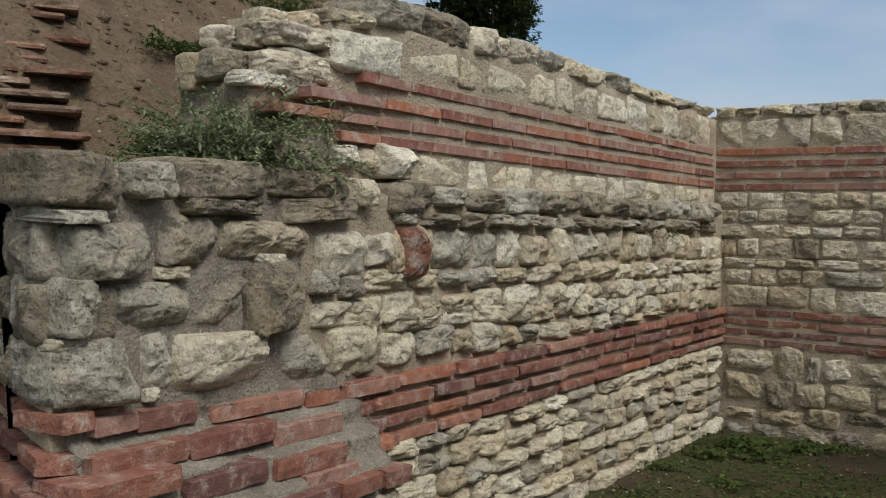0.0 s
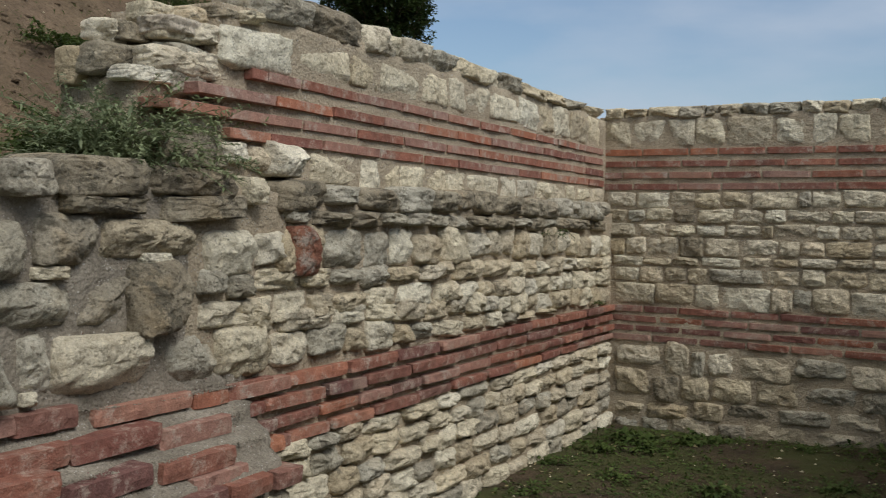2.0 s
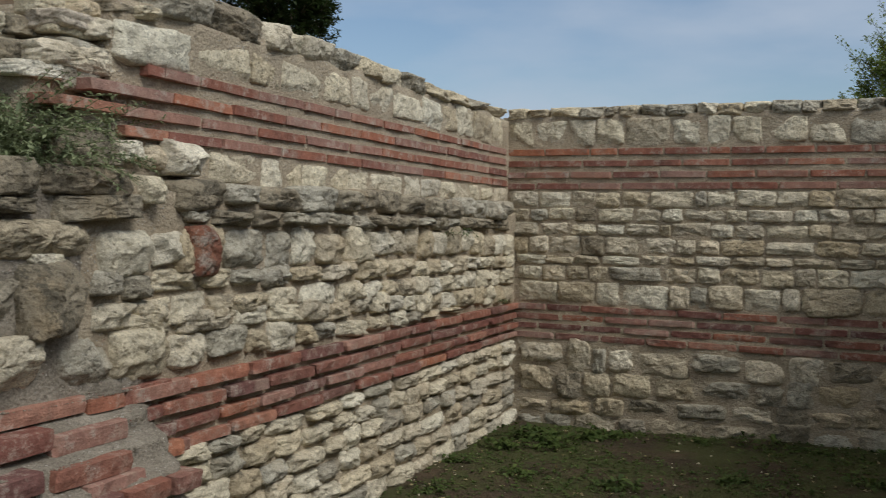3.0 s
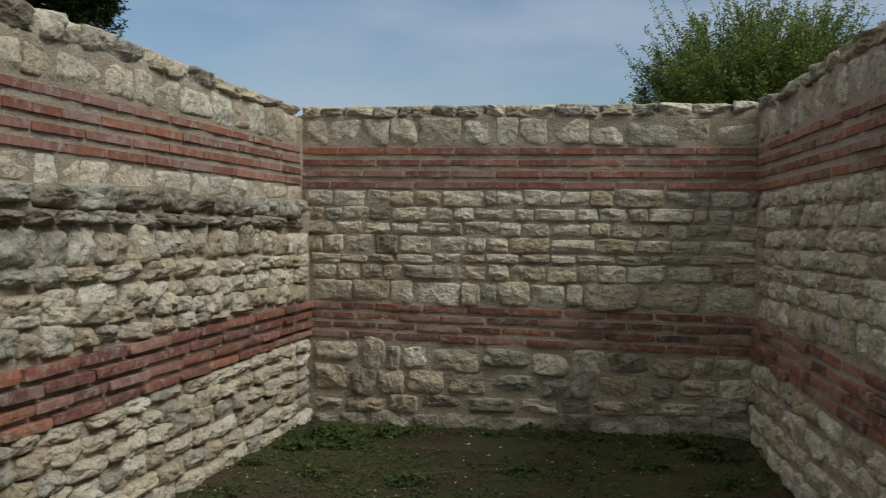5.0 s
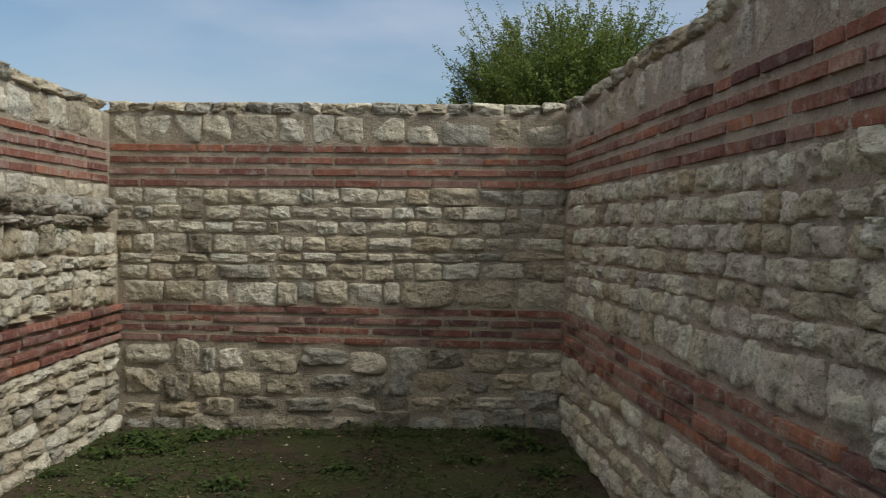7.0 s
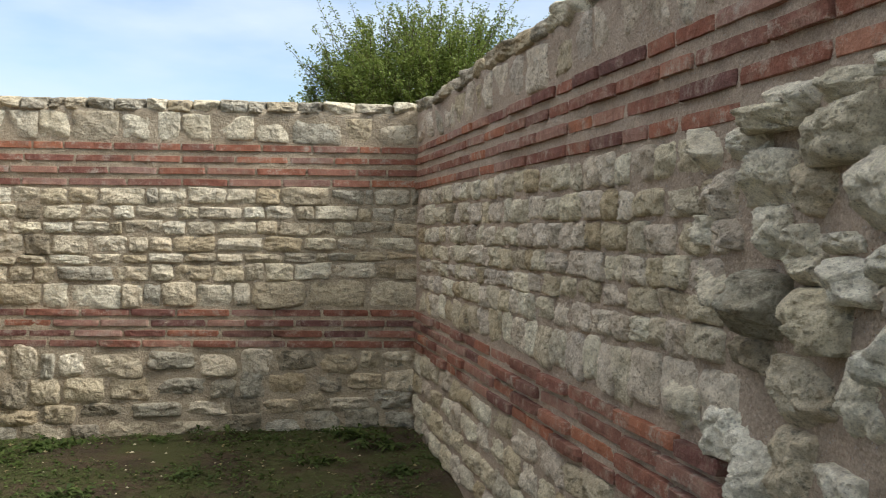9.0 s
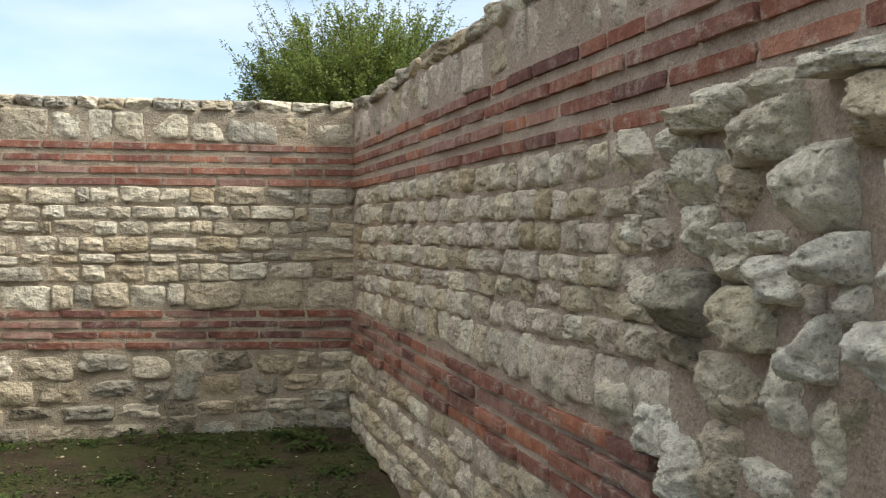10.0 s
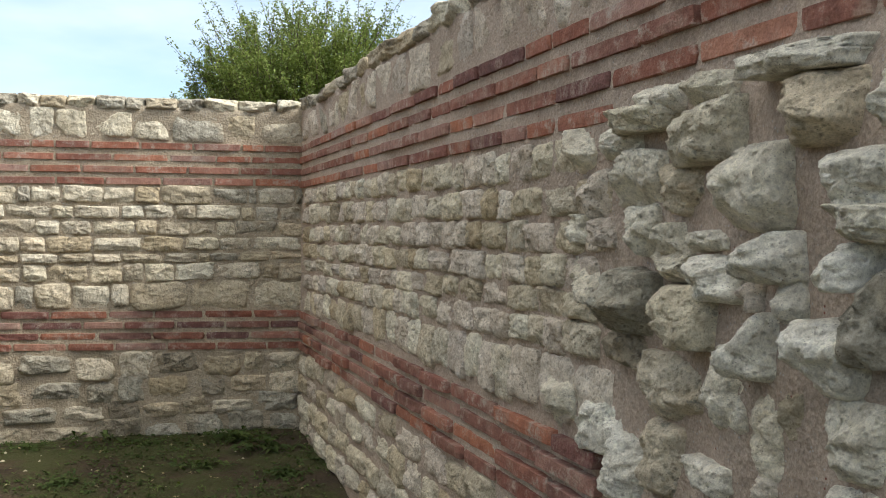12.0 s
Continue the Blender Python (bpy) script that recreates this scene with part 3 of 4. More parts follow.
boulder(LEFT, 1.99, 1.335, 0.11, 0.161, 0.060, GREY, 0.4)
boulder(LEFT, 2.27, 1.330, 0.29, 0.139, 0.015, GREY, 0.6)
boulder(LEFT, 2.57, 1.331, 0.23, 0.156, -0.005, GREY, 0.6)
boulder(LEFT, 2.78, 1.325, 0.24, 0.241, 0.080, DARK, 0.6)
boulder(LEFT, 2.05, 1.148, 0.24, 0.193, 0.070, GREY, 0.4)
boulder(LEFT, 1.98, 1.235, 0.10, 0.038, 0.020, PALE, 0.6)
boulder(LEFT, 2.29, 1.156, 0.11, 0.176, 0.010, PALE, 0.6)
boulder(LEFT, 2.55, 1.133, 0.39, 0.194, 0.035, PALE, 0.4)
boulder(LEFT, 2.98, 1.103, 0.29, 0.201, -0.005, GREY, 0.4)
boulder(LEFT, 3.26, 1.093, 0.27, 0.191, 0.020, PALE, 0.6)
boulder(LEFT, 2.26, 1.058, 0.05, 0.041, 0.020, PALE, 0.8)
boulder(LEFT, 3.02, 1.844, 0.32, 0.135, -0.020, DARK, 0.7)
boulder(LEFT, 3.65, 1.471, 0.18, 0.210, 0.035, REDSTONE, 0.6)
boulder(LEFT, 3.54, 1.468, 0.09, 0.154, 0.010, BUFF, 0.5)
# projecting brick courses of the worn foot
FOOT = ("brick", BROKEN, 0.022, 0.010, 0.008, 0.24, (WORN,), 0.40)
piece(LEFT, FOOT, 1.99, 1.017, 0.11, 0.055, 0.035, FIRED)
piece(LEFT, FOOT, 2.12, 0.994, 0.16, 0.054, 0.035, FIRED)
piece(LEFT, FOOT, 2.32, 0.985, 0.24, 0.068, 0.030, WORN)
piece(LEFT, FOOT, 2.74, 0.958, 0.46, 0.060, 0.020, FIRED)
piece(LEFT, FOOT, 3.07, 0.942, 0.18, 0.055, 0.010, FIRED)
piece(LEFT, FOOT, 3.31, 0.946, 0.29, 0.067, 0.010, FIRED)
piece(LEFT, FOOT, 2.17, 0.893, 0.36, 0.068, 0.090, WORN)
piece(LEFT, FOOT, 2.54, 0.886, 0.39, 0.068, 0.090, WORN)
piece(LEFT, FOOT, 2.92, 0.855, 0.37, 0.068, 0.080, FIRED)
piece(LEFT, FOOT, 2.83, 0.772, 0.36, 0.068, 0.190, WORN)
piece(LEFT, FOOT, 2.05, 0.846, 0.35, 0.068, 0.200, WORN)
piece(LEFT, FOOT, 2.43, 0.788, 0.35, 0.068, 0.180, WORN)
piece(LEFT, FOOT, 3.38, 0.706, 0.26, 0.059, 0.030, FIRED)
piece(LEFT, FOOT, 2.91, 0.704, 0.29, 0.067, 0.200, FIRED)
row(LEFT, 1.84, (0.650, 0.720), (0.620, 0.690), spread(1.84, 3.3, 0.34, 3), FOOT, 0.26)
row(LEFT, 1.84, (0.500, 0.640), (0.500, 0.620), spread(1.84, 3.3, 0.34, 4), RUBBLE, 0.22)
# the end that turns away from the room
END = Side(-2.54, 1.905, 1, -0.41)
END.wall = LEFT.wall
for k, (lo, hi) in enumerate(((1.60, 1.76), (1.42, 1.59), (1.24, 1.41), (1.06, 1.23))):
    row(END, -0.95, (lo, hi), (lo, hi), spread(-0.95, -0.01, 0.22, 40 + k), ("stone", ROUGH, 0.002, 0.022, 0.012, 0.24, (GREY, DARK, BUFF), 0.5))
for k, lo in enumerate((0.975, 0.875, 0.775, 0.675)):
    row(END, -0.95, (lo, lo + 0.06), (lo, lo + 0.06), spread(-0.95, (-0.03, 0.04, 0.14, 0.17)[k], 0.30, 50 + k), FOOT, (-0.02, 0.0, 0.05, 0.08)[k])
row(END, -0.95, (0.52, 0.69), (0.52, 0.69), spread(-0.95, 0.35, 0.34, 58), RUBBLE, 0.18)


def torn(u, z):
    """The upper part's broken end crumbles back."""
    return -0.30 * smooth(3.30, 2.90, u) - 0.03 * smooth(3.9, 3.3, u)


core("wall_west_upper", UPPER, 3.26, 8.3, 1.60, 2.43, 0.60, 0.004, MORTAR, torn, 0.045)
tagged(UPPER.wall, label="pale limestone wall with four red brick courses, broken end", category="wall")
row(UPPER, 4.27, (2.403, 2.529), (2.441, 2.514), [0.34, 0.34, 0.29, 0.24, 0.38, 0.35, 0.39, 0.37, 0.41, 0.41], CAP)
row(UPPER, 3.26, (2.201, 2.360), (2.227, 2.437), [0.47, 0.41, 0.26, 0.42, 0.32, 0.21, 0.32, 0.45, 0.35, 0.26, 0.33, 0.40, 0.35], ASHLAR)
row(UPPER, 3.40, (2.151, 2.196), (2.158, 2.205), [0.11, 0.24, 0.45, 0.42, 0.32, 0.18, 0.42, 0.45, 0.42, 0.41, 0.46, 0.54], BRICKS)
row(UPPER, 3.08, (2.057, 2.102), (2.076, 2.128), [0.49, 0.42, 0.45, 0.35, 0.46, 0.45, 0.45, 0.41, 0.43, 0.39, 0.44], BRICKS)
row(UPPER, 2.88, (1.982, 2.024), (1.989, 2.041), [0.41, 0.48, 0.43, 0.44, 0.48, 0.41, 0.48, 0.42, 0.52, 0.89], BRICKS)
row(UPPER, 3.27, (1.906, 1.950), (1.907, 1.959), [0.27, 0.38, 0.49, 0.45, 0.40, 0.45, 0.43, 0.38, 0.54, 0.78], BRICKS)
row(UPPER, 3.82, (1.748, 1.895), (1.773, 1.894), [0.42, 0.17, 0.20, 0.27, 0.23, 0.27, 0.47, 0.26, 0.33, 0.25, 0.56, 0.60], ASHLAR)
# the crumbling end and the stones on its top
boulder(UPPER, 2.93, 2.161, 0.23, 0.135, -0.220, DARK, 0.8, 0.13)
boulder(UPPER, 3.06, 2.286, 0.20, 0.077, -0.240, DARK, 0.7, 0.13)
boulder(UPPER, 3.14, 2.364, 0.21, 0.082, -0.200, PALE, 0.8, 0.13)
boulder(UPPER, 3.26, 2.374, 0.18, 0.066, -0.120, WARM, 0.7, 0.13)
boulder(UPPER, 3.35, 2.395, 0.19, 0.044, -0.050, DARK, 0.7, 0.13)
boulder(UPPER, 3.12, 2.174, 0.40, 0.100, -0.060, WARM, 0.4, 0.13)
boulder(UPPER, 3.13, 2.287, 0.20, 0.068, -0.100, PALE, 0.6, 0.13)
boulder(UPPER, 3.24, 2.301, 0.19, 0.074, -0.060, WARM, 0.6, 0.13)
boulder(UPPER, 2.96, 2.276, 0.14, 0.089, -0.280, CHALK, 0.8, 0.13)
boulder(UPPER, 3.00, 2.110, 0.34, 0.058, -0.080, CHALK, 0.6, 0.13)
boulder(UPPER, 2.89, 2.137, 0.12, 0.147, -0.340, BUFF, 0.8, 0.13)
boulder(UPPER, 3.66, 2.466, 0.36, 0.117, 0.000, GREY, 0.8)
boulder(UPPER, 4.05, 2.475, 0.42, 0.161, -0.010, DARK, 0.7)
boulder(UPPER, 3.43, 2.393, 0.12, 0.049, 0.000, PALE, 0.8)
boulder(UPPER, 3.59, 1.844, 0.18, 0.142, 0.090, CHALK, 0.7)
boulder(UPPER, 3.33, 1.856, 0.13, 0.080, 0.000, CHALK, 0.7)
boulder(UPPER, 3.50, 1.842, 0.19, 0.106, 0.000, WARM, 0.6)
boulder(UPPER, 3.44, 2.237, 0.12, 0.095, -0.060, GREY, 0.6, 0.13)
boulder(UPPER, 4.40, 2.475, 0.29, 0.144, 0.010, BUFF, 0.5)
PARAPET = UPPER.wall
for u0, z0, z1, sunk in ((2.88, 1.60, 2.10, 0.10), (2.98, 2.08, 2.24, 0.12), (3.08, 2.22, 2.30, 0.14)):
    core("rubble_core", UPPER, u0, 3.34, z0, z1, 0.46, sunk, MORTAR, None, 0.04).parent = PARAPET
UPPER.wall = PARAPET
CRUMBLE = Side(-3.02, 3.06, 1, 0)
CRUMBLE.wall = UPPER.wall
for k, (lo, hi, a, b) in enumerate(((1.76, 1.90, -0.05, 0.36), (1.90, 2.04, 0.0, 0.36), (2.04, 2.16, 0.05, 0.36), (2.16, 2.26, 0.1, 0.36), (2.26, 2.36, 0.14, 0.36))):
    row(CRUMBLE, a, (lo, hi), (lo, hi), spread(a, b, 0.15, 70 + k), ("stone", ROUGH, 0.01, 0.00, 0.04, 0.20, (PALE, CHALK, ROSY, GREY, CHALK), 0.4))

# ---- the north wall, across the back ----
core("wall_north", BACK, -0.14, 3.46, -0.3, 2.46, 0.80, 0.002, MORTAR)
tagged(BACK.wall, label="coursed limestone wall with two red brick bands", category="wall")
row(BACK, -0.11, (2.443, 2.527), (2.432, 2.529), [0.16, 0.19, 0.26, 0.20, 0.11, 0.16, 0.20, 0.22, 0.15, 0.19, 0.19, 0.21, 0.13, 0.23, 0.18, 0.24, 0.28, 0.18], CAP)
row(BACK, -0.11, (2.216, 2.429), (2.210, 2.420), [0.24, 0.28, 0.22, 0.23, 0.35, 0.26, 0.18, 0.22, 0.31, 0.26, 0.38, 0.22, 0.34], ASHLAR)
row(BACK, -0.11, (2.154, 2.207), (2.154, 2.202), [0.33, 0.37, 0.22, 0.35, 0.33, 0.16, 0.24, 0.34, 0.37, 0.34, 0.16, 0.28], BRICKS)
row(BACK, -0.10, (2.065, 2.114), (2.073, 2.117), [0.27, 0.36, 0.36, 0.41, 0.35, 0.39, 0.39, 0.33, 0.25, 0.38], BRICKS)
row(BACK, -0.10, (1.976, 2.025), (1.988, 2.037), [0.16, 0.37, 0.34, 0.36, 0.35, 0.35, 0.36, 0.37, 0.37, 0.22, 0.24], BRICKS)
row(BACK, -0.10, (1.887, 1.936), (1.907, 1.960), [0.25, 0.36, 0.33, 0.42, 0.40, 0.33, 0.39, 0.36, 0.29, 0.36], BRICKS)
row(BACK, -0.07, (1.753, 1.873), (1.774, 1.899), [0.25, 0.27, 0.19, 0.20, 0.23, 0.33, 0.09, 0.20, 0.29, 0.21, 0.18, 0.37, 0.25, 0.06, 0.28, 0.06])
row(BACK, -0.07, (1.637, 1.744), (1.661, 1.762), [0.18, 0.15, 0.22, 0.18, 0.29, 0.21, 0.16, 0.31, 0.15, 0.32, 0.16, 0.22, 0.14, 0.32, 0.10, 0.17, 0.16])
row(BACK, -0.07, (1.530, 1.628), (1.551, 1.649), [0.25, 0.26, 0.22, 0.22, 0.27, 0.08, 0.29, 0.17, 0.21, 0.30, 0.15, 0.23, 0.18, 0.14, 0.30, 0.19])
row(BACK, -0.05, (1.379, 1.526), (1.446, 1.539), [0.15, 0.17, 0.26, 0.19, 0.28, 0.27, 0.15, 0.17, 0.32, 0.33, 0.30, 0.25, 0.22, 0.38])
row(BACK, 0.00, (1.304, 1.371), (1.365, 1.434), [0.25, 0.23, 0.21, 0.32, 0.22, 0.18, 0.26, 0.24, 0.19, 0.29, 0.25, 0.08, 0.20, 0.22, 0.26])
row(BACK, 0.00, (1.174, 1.295), (1.231, 1.353), [0.22, 0.20, 0.18, 0.16, 0.42, 0.25, 0.17, 0.28, 0.23, 0.15, 0.21, 0.29, 0.32, 0.14, 0.18])
row(BACK, 0.02, (0.995, 1.165), (1.020, 1.215), [0.33, 0.31, 0.19, 0.38, 0.15, 0.13, 0.26, 0.26, 0.13, 0.41, 0.44, 0.40])
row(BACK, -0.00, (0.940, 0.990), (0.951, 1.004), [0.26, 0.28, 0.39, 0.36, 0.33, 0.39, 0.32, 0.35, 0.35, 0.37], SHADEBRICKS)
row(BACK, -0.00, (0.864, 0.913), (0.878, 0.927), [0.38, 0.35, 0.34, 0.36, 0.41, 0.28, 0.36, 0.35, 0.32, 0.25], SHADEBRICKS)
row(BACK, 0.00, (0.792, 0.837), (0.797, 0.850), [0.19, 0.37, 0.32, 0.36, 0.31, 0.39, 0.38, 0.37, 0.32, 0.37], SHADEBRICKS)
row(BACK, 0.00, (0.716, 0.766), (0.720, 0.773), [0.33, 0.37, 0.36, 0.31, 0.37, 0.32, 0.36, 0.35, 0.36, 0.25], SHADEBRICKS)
row(BACK, 0.03, (0.481, 0.698), (0.564, 0.704), [0.40, 0.21, 0.12, 0.22, 0.42, 0.37, 0.30, 0.27, 0.31, 0.31, 0.16, 0.26], FOOTING)
row(BACK, 0.03, (0.246, 0.468), (0.417, 0.556), [0.31, 0.46, 0.32, 0.35, 0.39, 0.21, 0.21, 0.31, 0.27, 0.28, 0.24], FOOTING)
row(BACK, 0.03, (0.125, 0.246), (0.279, 0.409), [0.26, 0.37, 0.25, 0.38, 0.39, 0.32, 0.25, 0.27, 0.21, 0.32, 0.32], FOOTING)
row(BACK, 0.04, (-0.033, 0.124), (0.120, 0.271), [0.45, 0.37, 0.23, 0.44, 0.37, 0.36, 0.29, 0.29, 0.28, 0.28], FOOTING)

# ---- the east wall, with its torn core near the open end ----
def stump(u, z):
    """Where a cross wall was torn away the core stands out of the face."""
    return 0.06 * smooth(5.0, 6.1, u) * smooth(2.0, 1.86, z) + 0.02 * smooth(4.6, 5.2, u) * noise.noise(Vector((u * 5, z * 5, 1)))


core("wall_east", RIGHT, -0.5, 7.2, -0.3, 2.455, 0.85, 0.004, PINK, stump)
tagged(RIGHT.wall, label="rubble limestone wall in pinkish mortar with brick bands", category="wall")
row(RIGHT, 0.0, (2.435, 2.535), (2.43, 2.54), spread(0, 5.9, 0.30, 11), CAP)
row(RIGHT, 0.0, (2.222, 2.428), (2.215, 2.425), spread(0, 6.0, 0.29, 12), ("stone", SQUARED, 0.010, 0.006, 0.008, 0.20, (ROSY, GREY, ROSY, BUFF), 0.36))
for k, (lo, end) in enumerate(((2.155, 6.4), (2.070, 6.3), (1.982, 6.3), (1.893, 4.92))):
    row(RIGHT, 0.0, (lo, lo + 0.05), (lo + 0.004, lo + 0.056), spread(0, end, 0.33, 20 + k), ("brick", BROKEN, 0.016, 0.010, 0.008, 0.16, (FIRED, FIRED, WORN), 0.62))
row(RIGHT, 0.20, (1.774, 1.884), (1.760, 1.875), [0.65, 0.45, 0.42, 0.28, 0.37, 0.33, 0.38, 0.44, 0.33, 0.31, 0.35, 0.25], ROSYROW)
row(RIGHT, 0.17, (1.637, 1.762), (1.639, 1.741), [0.54, 0.64, 0.67, 0.65, 0.52, 0.46, 0.26, 0.28, 0.24, 0.25, 0.23], ROSYROW)
row(RIGHT, 0.18, (1.511, 1.620), (1.532, 1.634), [0.73, 0.60, 0.57, 0.47, 0.49, 0.55, 0.29, 0.23, 0.20, 0.20, 0.25, 0.12], ROSYROW)
row(RIGHT, 0.19, (1.394, 1.499), (1.429, 1.530), [1.17, 0.73, 0.58, 0.56, 0.51, 0.36, 0.20, 0.31, 0.22], ROSYROW)
row(RIGHT, 0.20, (1.298, 1.382), (1.343, 1.429), [1.17, 0.60, 0.61, 0.58, 0.72, 0.26, 0.25, 0.24, 0.19], ROSYROW)
row(RIGHT, 0.21, (1.169, 1.282), (1.235, 1.339), [0.73, 0.83, 0.70, 0.60, 0.48, 0.45, 0.34, 0.28, 0.22], ROSYROW)
row(RIGHT, 0.22, (1.017, 1.157), (1.028, 1.237), [0.67, 0.69, 0.66, 0.45, 0.43, 0.40, 0.37, 0.31, 0.22, 0.27, 0.25], ROSYROW)
for k, lo in enumerate((0.945, 0.868, 0.793, 0.717)):
    row(RIGHT, 0.0, (lo, lo + 0.054), (lo - 0.004, lo + 0.05), spread(0, 4.86, 0.37, 30 + k), ("brick", BROKEN, 0.018, 0.018, 0.016, 0.18, (FIRED, FIRED, WORN), 0.62))
for k, (lo, hi) in enumerate(((0.56, 0.705), (0.40, 0.555), (0.25, 0.395), (0.10, 0.245))):
    row(RIGHT, 0.0, (lo, hi), (lo, hi), spread(0, 4.9, 0.32, 60 + k), ("stone", ROUGH, 0.0, 0.020, 0.010, 0.2, (ROSY, PALE, BUFF), 0.44))
# the torn core
boulder(RIGHT, 5.13, 1.876, 0.22, 0.062, 0.072, PALE, 0.3)
boulder(RIGHT, 5.19, 1.920, 0.16, 0.069, 0.040, CHALK, 0.6)
boulder(RIGHT, 5.42, 1.910, 0.16, 0.077, 0.056, PALE, 0.5)
boulder(RIGHT, 5.76, 1.921, 0.27, 0.054, 0.104, CHALK, 0.3)
boulder(RIGHT, 5.83, 1.820, 0.18, 0.130, 0.104, WARM, 0.6)
boulder(RIGHT, 6.04, 1.815, 0.05, 0.089, 0.112, CHALK, 0.7)
boulder(RIGHT, 5.41, 1.814, 0.25, 0.130, 0.072, PALE, 0.6)
boulder(RIGHT, 4.70, 1.834, 0.19, 0.122, 0.016, CHALK, 0.6)
boulder(RIGHT, 4.96, 1.826, 0.22, 0.094, 0.024, CHALK, 0.7)
boulder(RIGHT, 4.81, 1.701, 0.19, 0.139, 0.016, ROSY, 0.4)
boulder(RIGHT, 5.08, 1.736, 0.21, 0.135, 0.040, CHALK, 0.5)
boulder(RIGHT, 5.31, 1.701, 0.18, 0.126, 0.024, WARM, 0.4)
boulder(RIGHT, 5.63, 1.692, 0.20, 0.171, 0.096, CHALK, 0.7)
boulder(RIGHT, 5.97, 1.693, 0.17, 0.108, 0.104, CHALK, 0.6)
boulder(RIGHT, 5.99, 1.616, 0.16, 0.062, 0.120, CHALK, 0.5)
boulder(RIGHT, 5.09, 1.604, 0.16, 0.123, 0.032, CHALK, 0.5)
boulder(RIGHT, 5.25, 1.586, 0.12, 0.074, 0.024, CHALK, 0.6)
boulder(RIGHT, 4.73, 1.606, 0.11, 0.083, 0.016, CHALK, 0.6)
boulder(RIGHT, 4.88, 1.600, 0.11, 0.079, 0.016, ROSY, 0.6)
boulder(RIGHT, 5.43, 1.583, 0.14, 0.044, 0.040, CHALK, 0.6)
boulder(RIGHT, 5.70, 1.556, 0.13, 0.098, 0.104, CHALK, 0.7)
boulder(RIGHT, 5.48, 1.504, 0.16, 0.099, 0.072, CHALK, 0.6)
boulder(RIGHT, 5.94, 1.540, 0.08, 0.077, 0.120, CHALK, 0.5)
boulder(RIGHT, 5.59, 1.474, 0.06, 0.061, 0.040, ROSY, 0.6)
boulder(RIGHT, 5.73, 1.475, 0.08, 0.093, 0.056, CHALK, 0.6)
boulder(RIGHT, 5.06, 1.416, 0.20, 0.167, 0.088, GREY, 0.8)
# A dark stone stands in for the shaded recess under the grey one.
boulder(RIGHT, 5.00, 1.293, 0.28, 0.100, 0.016, DARK, 0.6)
boulder(RIGHT, 5.33, 1.406, 0.22, 0.136, 0.080, PALE, 0.6)
boulder(RIGHT, 5.62, 1.372, 0.12, 0.129, 0.096, CHALK, 0.7)
boulder(RIGHT, 5.87, 1.379, 0.17, 0.132, 0.120, CHALK, 0.8)
boulder(RIGHT, 5.99, 1.460, 0.10, 0.159, 0.112, GREY, 0.7)
boulder(RIGHT, 5.25, 1.218, 0.23, 0.195, 0.028, WARM, 0.5)
boulder(RIGHT, 5.49, 1.248, 0.17, 0.217, 0.040, CHALK, 0.6)
boulder(RIGHT, 5.65, 1.214, 0.11, 0.191, 0.040, CHALK, 0.5)
boulder(RIGHT, 5.74, 1.261, 0.06, 0.099, 0.040, BUFF, 0.6)
boulder(RIGHT, 5.92, 1.243, 0.19, 0.150, 0.072, CHALK, 0.5)
boulder(RIGHT, 4.86, 1.096, 0.26, 0.189, 0.016, CHALK, 0.5)
boulder(RIGHT, 4.60, 1.091, 0.18, 0.189, 0.016, CHALK, 0.5)
boulder(RIGHT, 5.03, 0.989, 0.15, 0.174, 0.040, CHALK, 0.6)
boulder(RIGHT, 5.23, 1.051, 0.17, 0.175, 0.024, WARM, 0.5)
boulder(RIGHT, 5.44, 1.032, 0.18, 0.124, 0.024, CHALK, 0.6)
boulder(RIGHT, 5.67, 1.072, 0.14, 0.098, 0.032, ROSY, 0.6)
boulder(RIGHT, 5.92, 1.123, 0.18, 0.088, 0.048, CHALK, 0.6)
boulder(RIGHT, 5.24, 1.523, 0.12, 0.085, 0.024, CHALK, 0.6)
boulder(RIGHT, 4.77, 1.466, 0.17, 0.126, 0.016, WARM, 0.5)


# ---- a ruined stretch of brick courses on the bank ----
RUIN = Side(-4.09, 2.0, 0.57, 0.82)
core("ruined_wall", RUIN, 0.0, 0.84, 1.3, 2.62, 1.3, 0.0, SOIL, lambda u, z: -1.25 * max(0, z - 1.84) + 0.03 * noise.noise(Vector((u * 6, z * 6, 2))))
tagged(RUIN.wall, label="ruined stump of thin brick and slab courses in soil", category="wall")
for k in range(13):
    z = 1.84 + k * 0.060
    end = 0.90 + 0.14 * math.sin(k * 2.3)
    row(RUIN, 0.0, (z, z + 0.034), (z - 0.012, z + 0.022), spread(0, end, 0.36, 90 + k), ("brick", BROKEN, 0.020, 0.10, 0.05, 0.34, (SLAB,), 0.62), -0.075 * k)


# ---- plants ----
def leaves(verts, faces, at, way, length, width, droop, rnd):
    """One leaf of two bent halves."""
    way = way.normalized()
    side = way.cross(Vector((rnd.uniform(-0.4, 0.4), rnd.uniform(-0.4, 0.4), 1)))
    side = side.normalized() if side.length > 1e-4 else Vector((1, 0, 0))
    mid, tip = at + way * length * 0.5, at + way * length + Vector((0, 0, -droop * length))
    n = len(verts)
    verts += [at, mid - side * width / 2, mid + side * width / 2, tip]
    faces += [(n, n + 1, n + 2), (n + 1, n + 3, n + 2)]


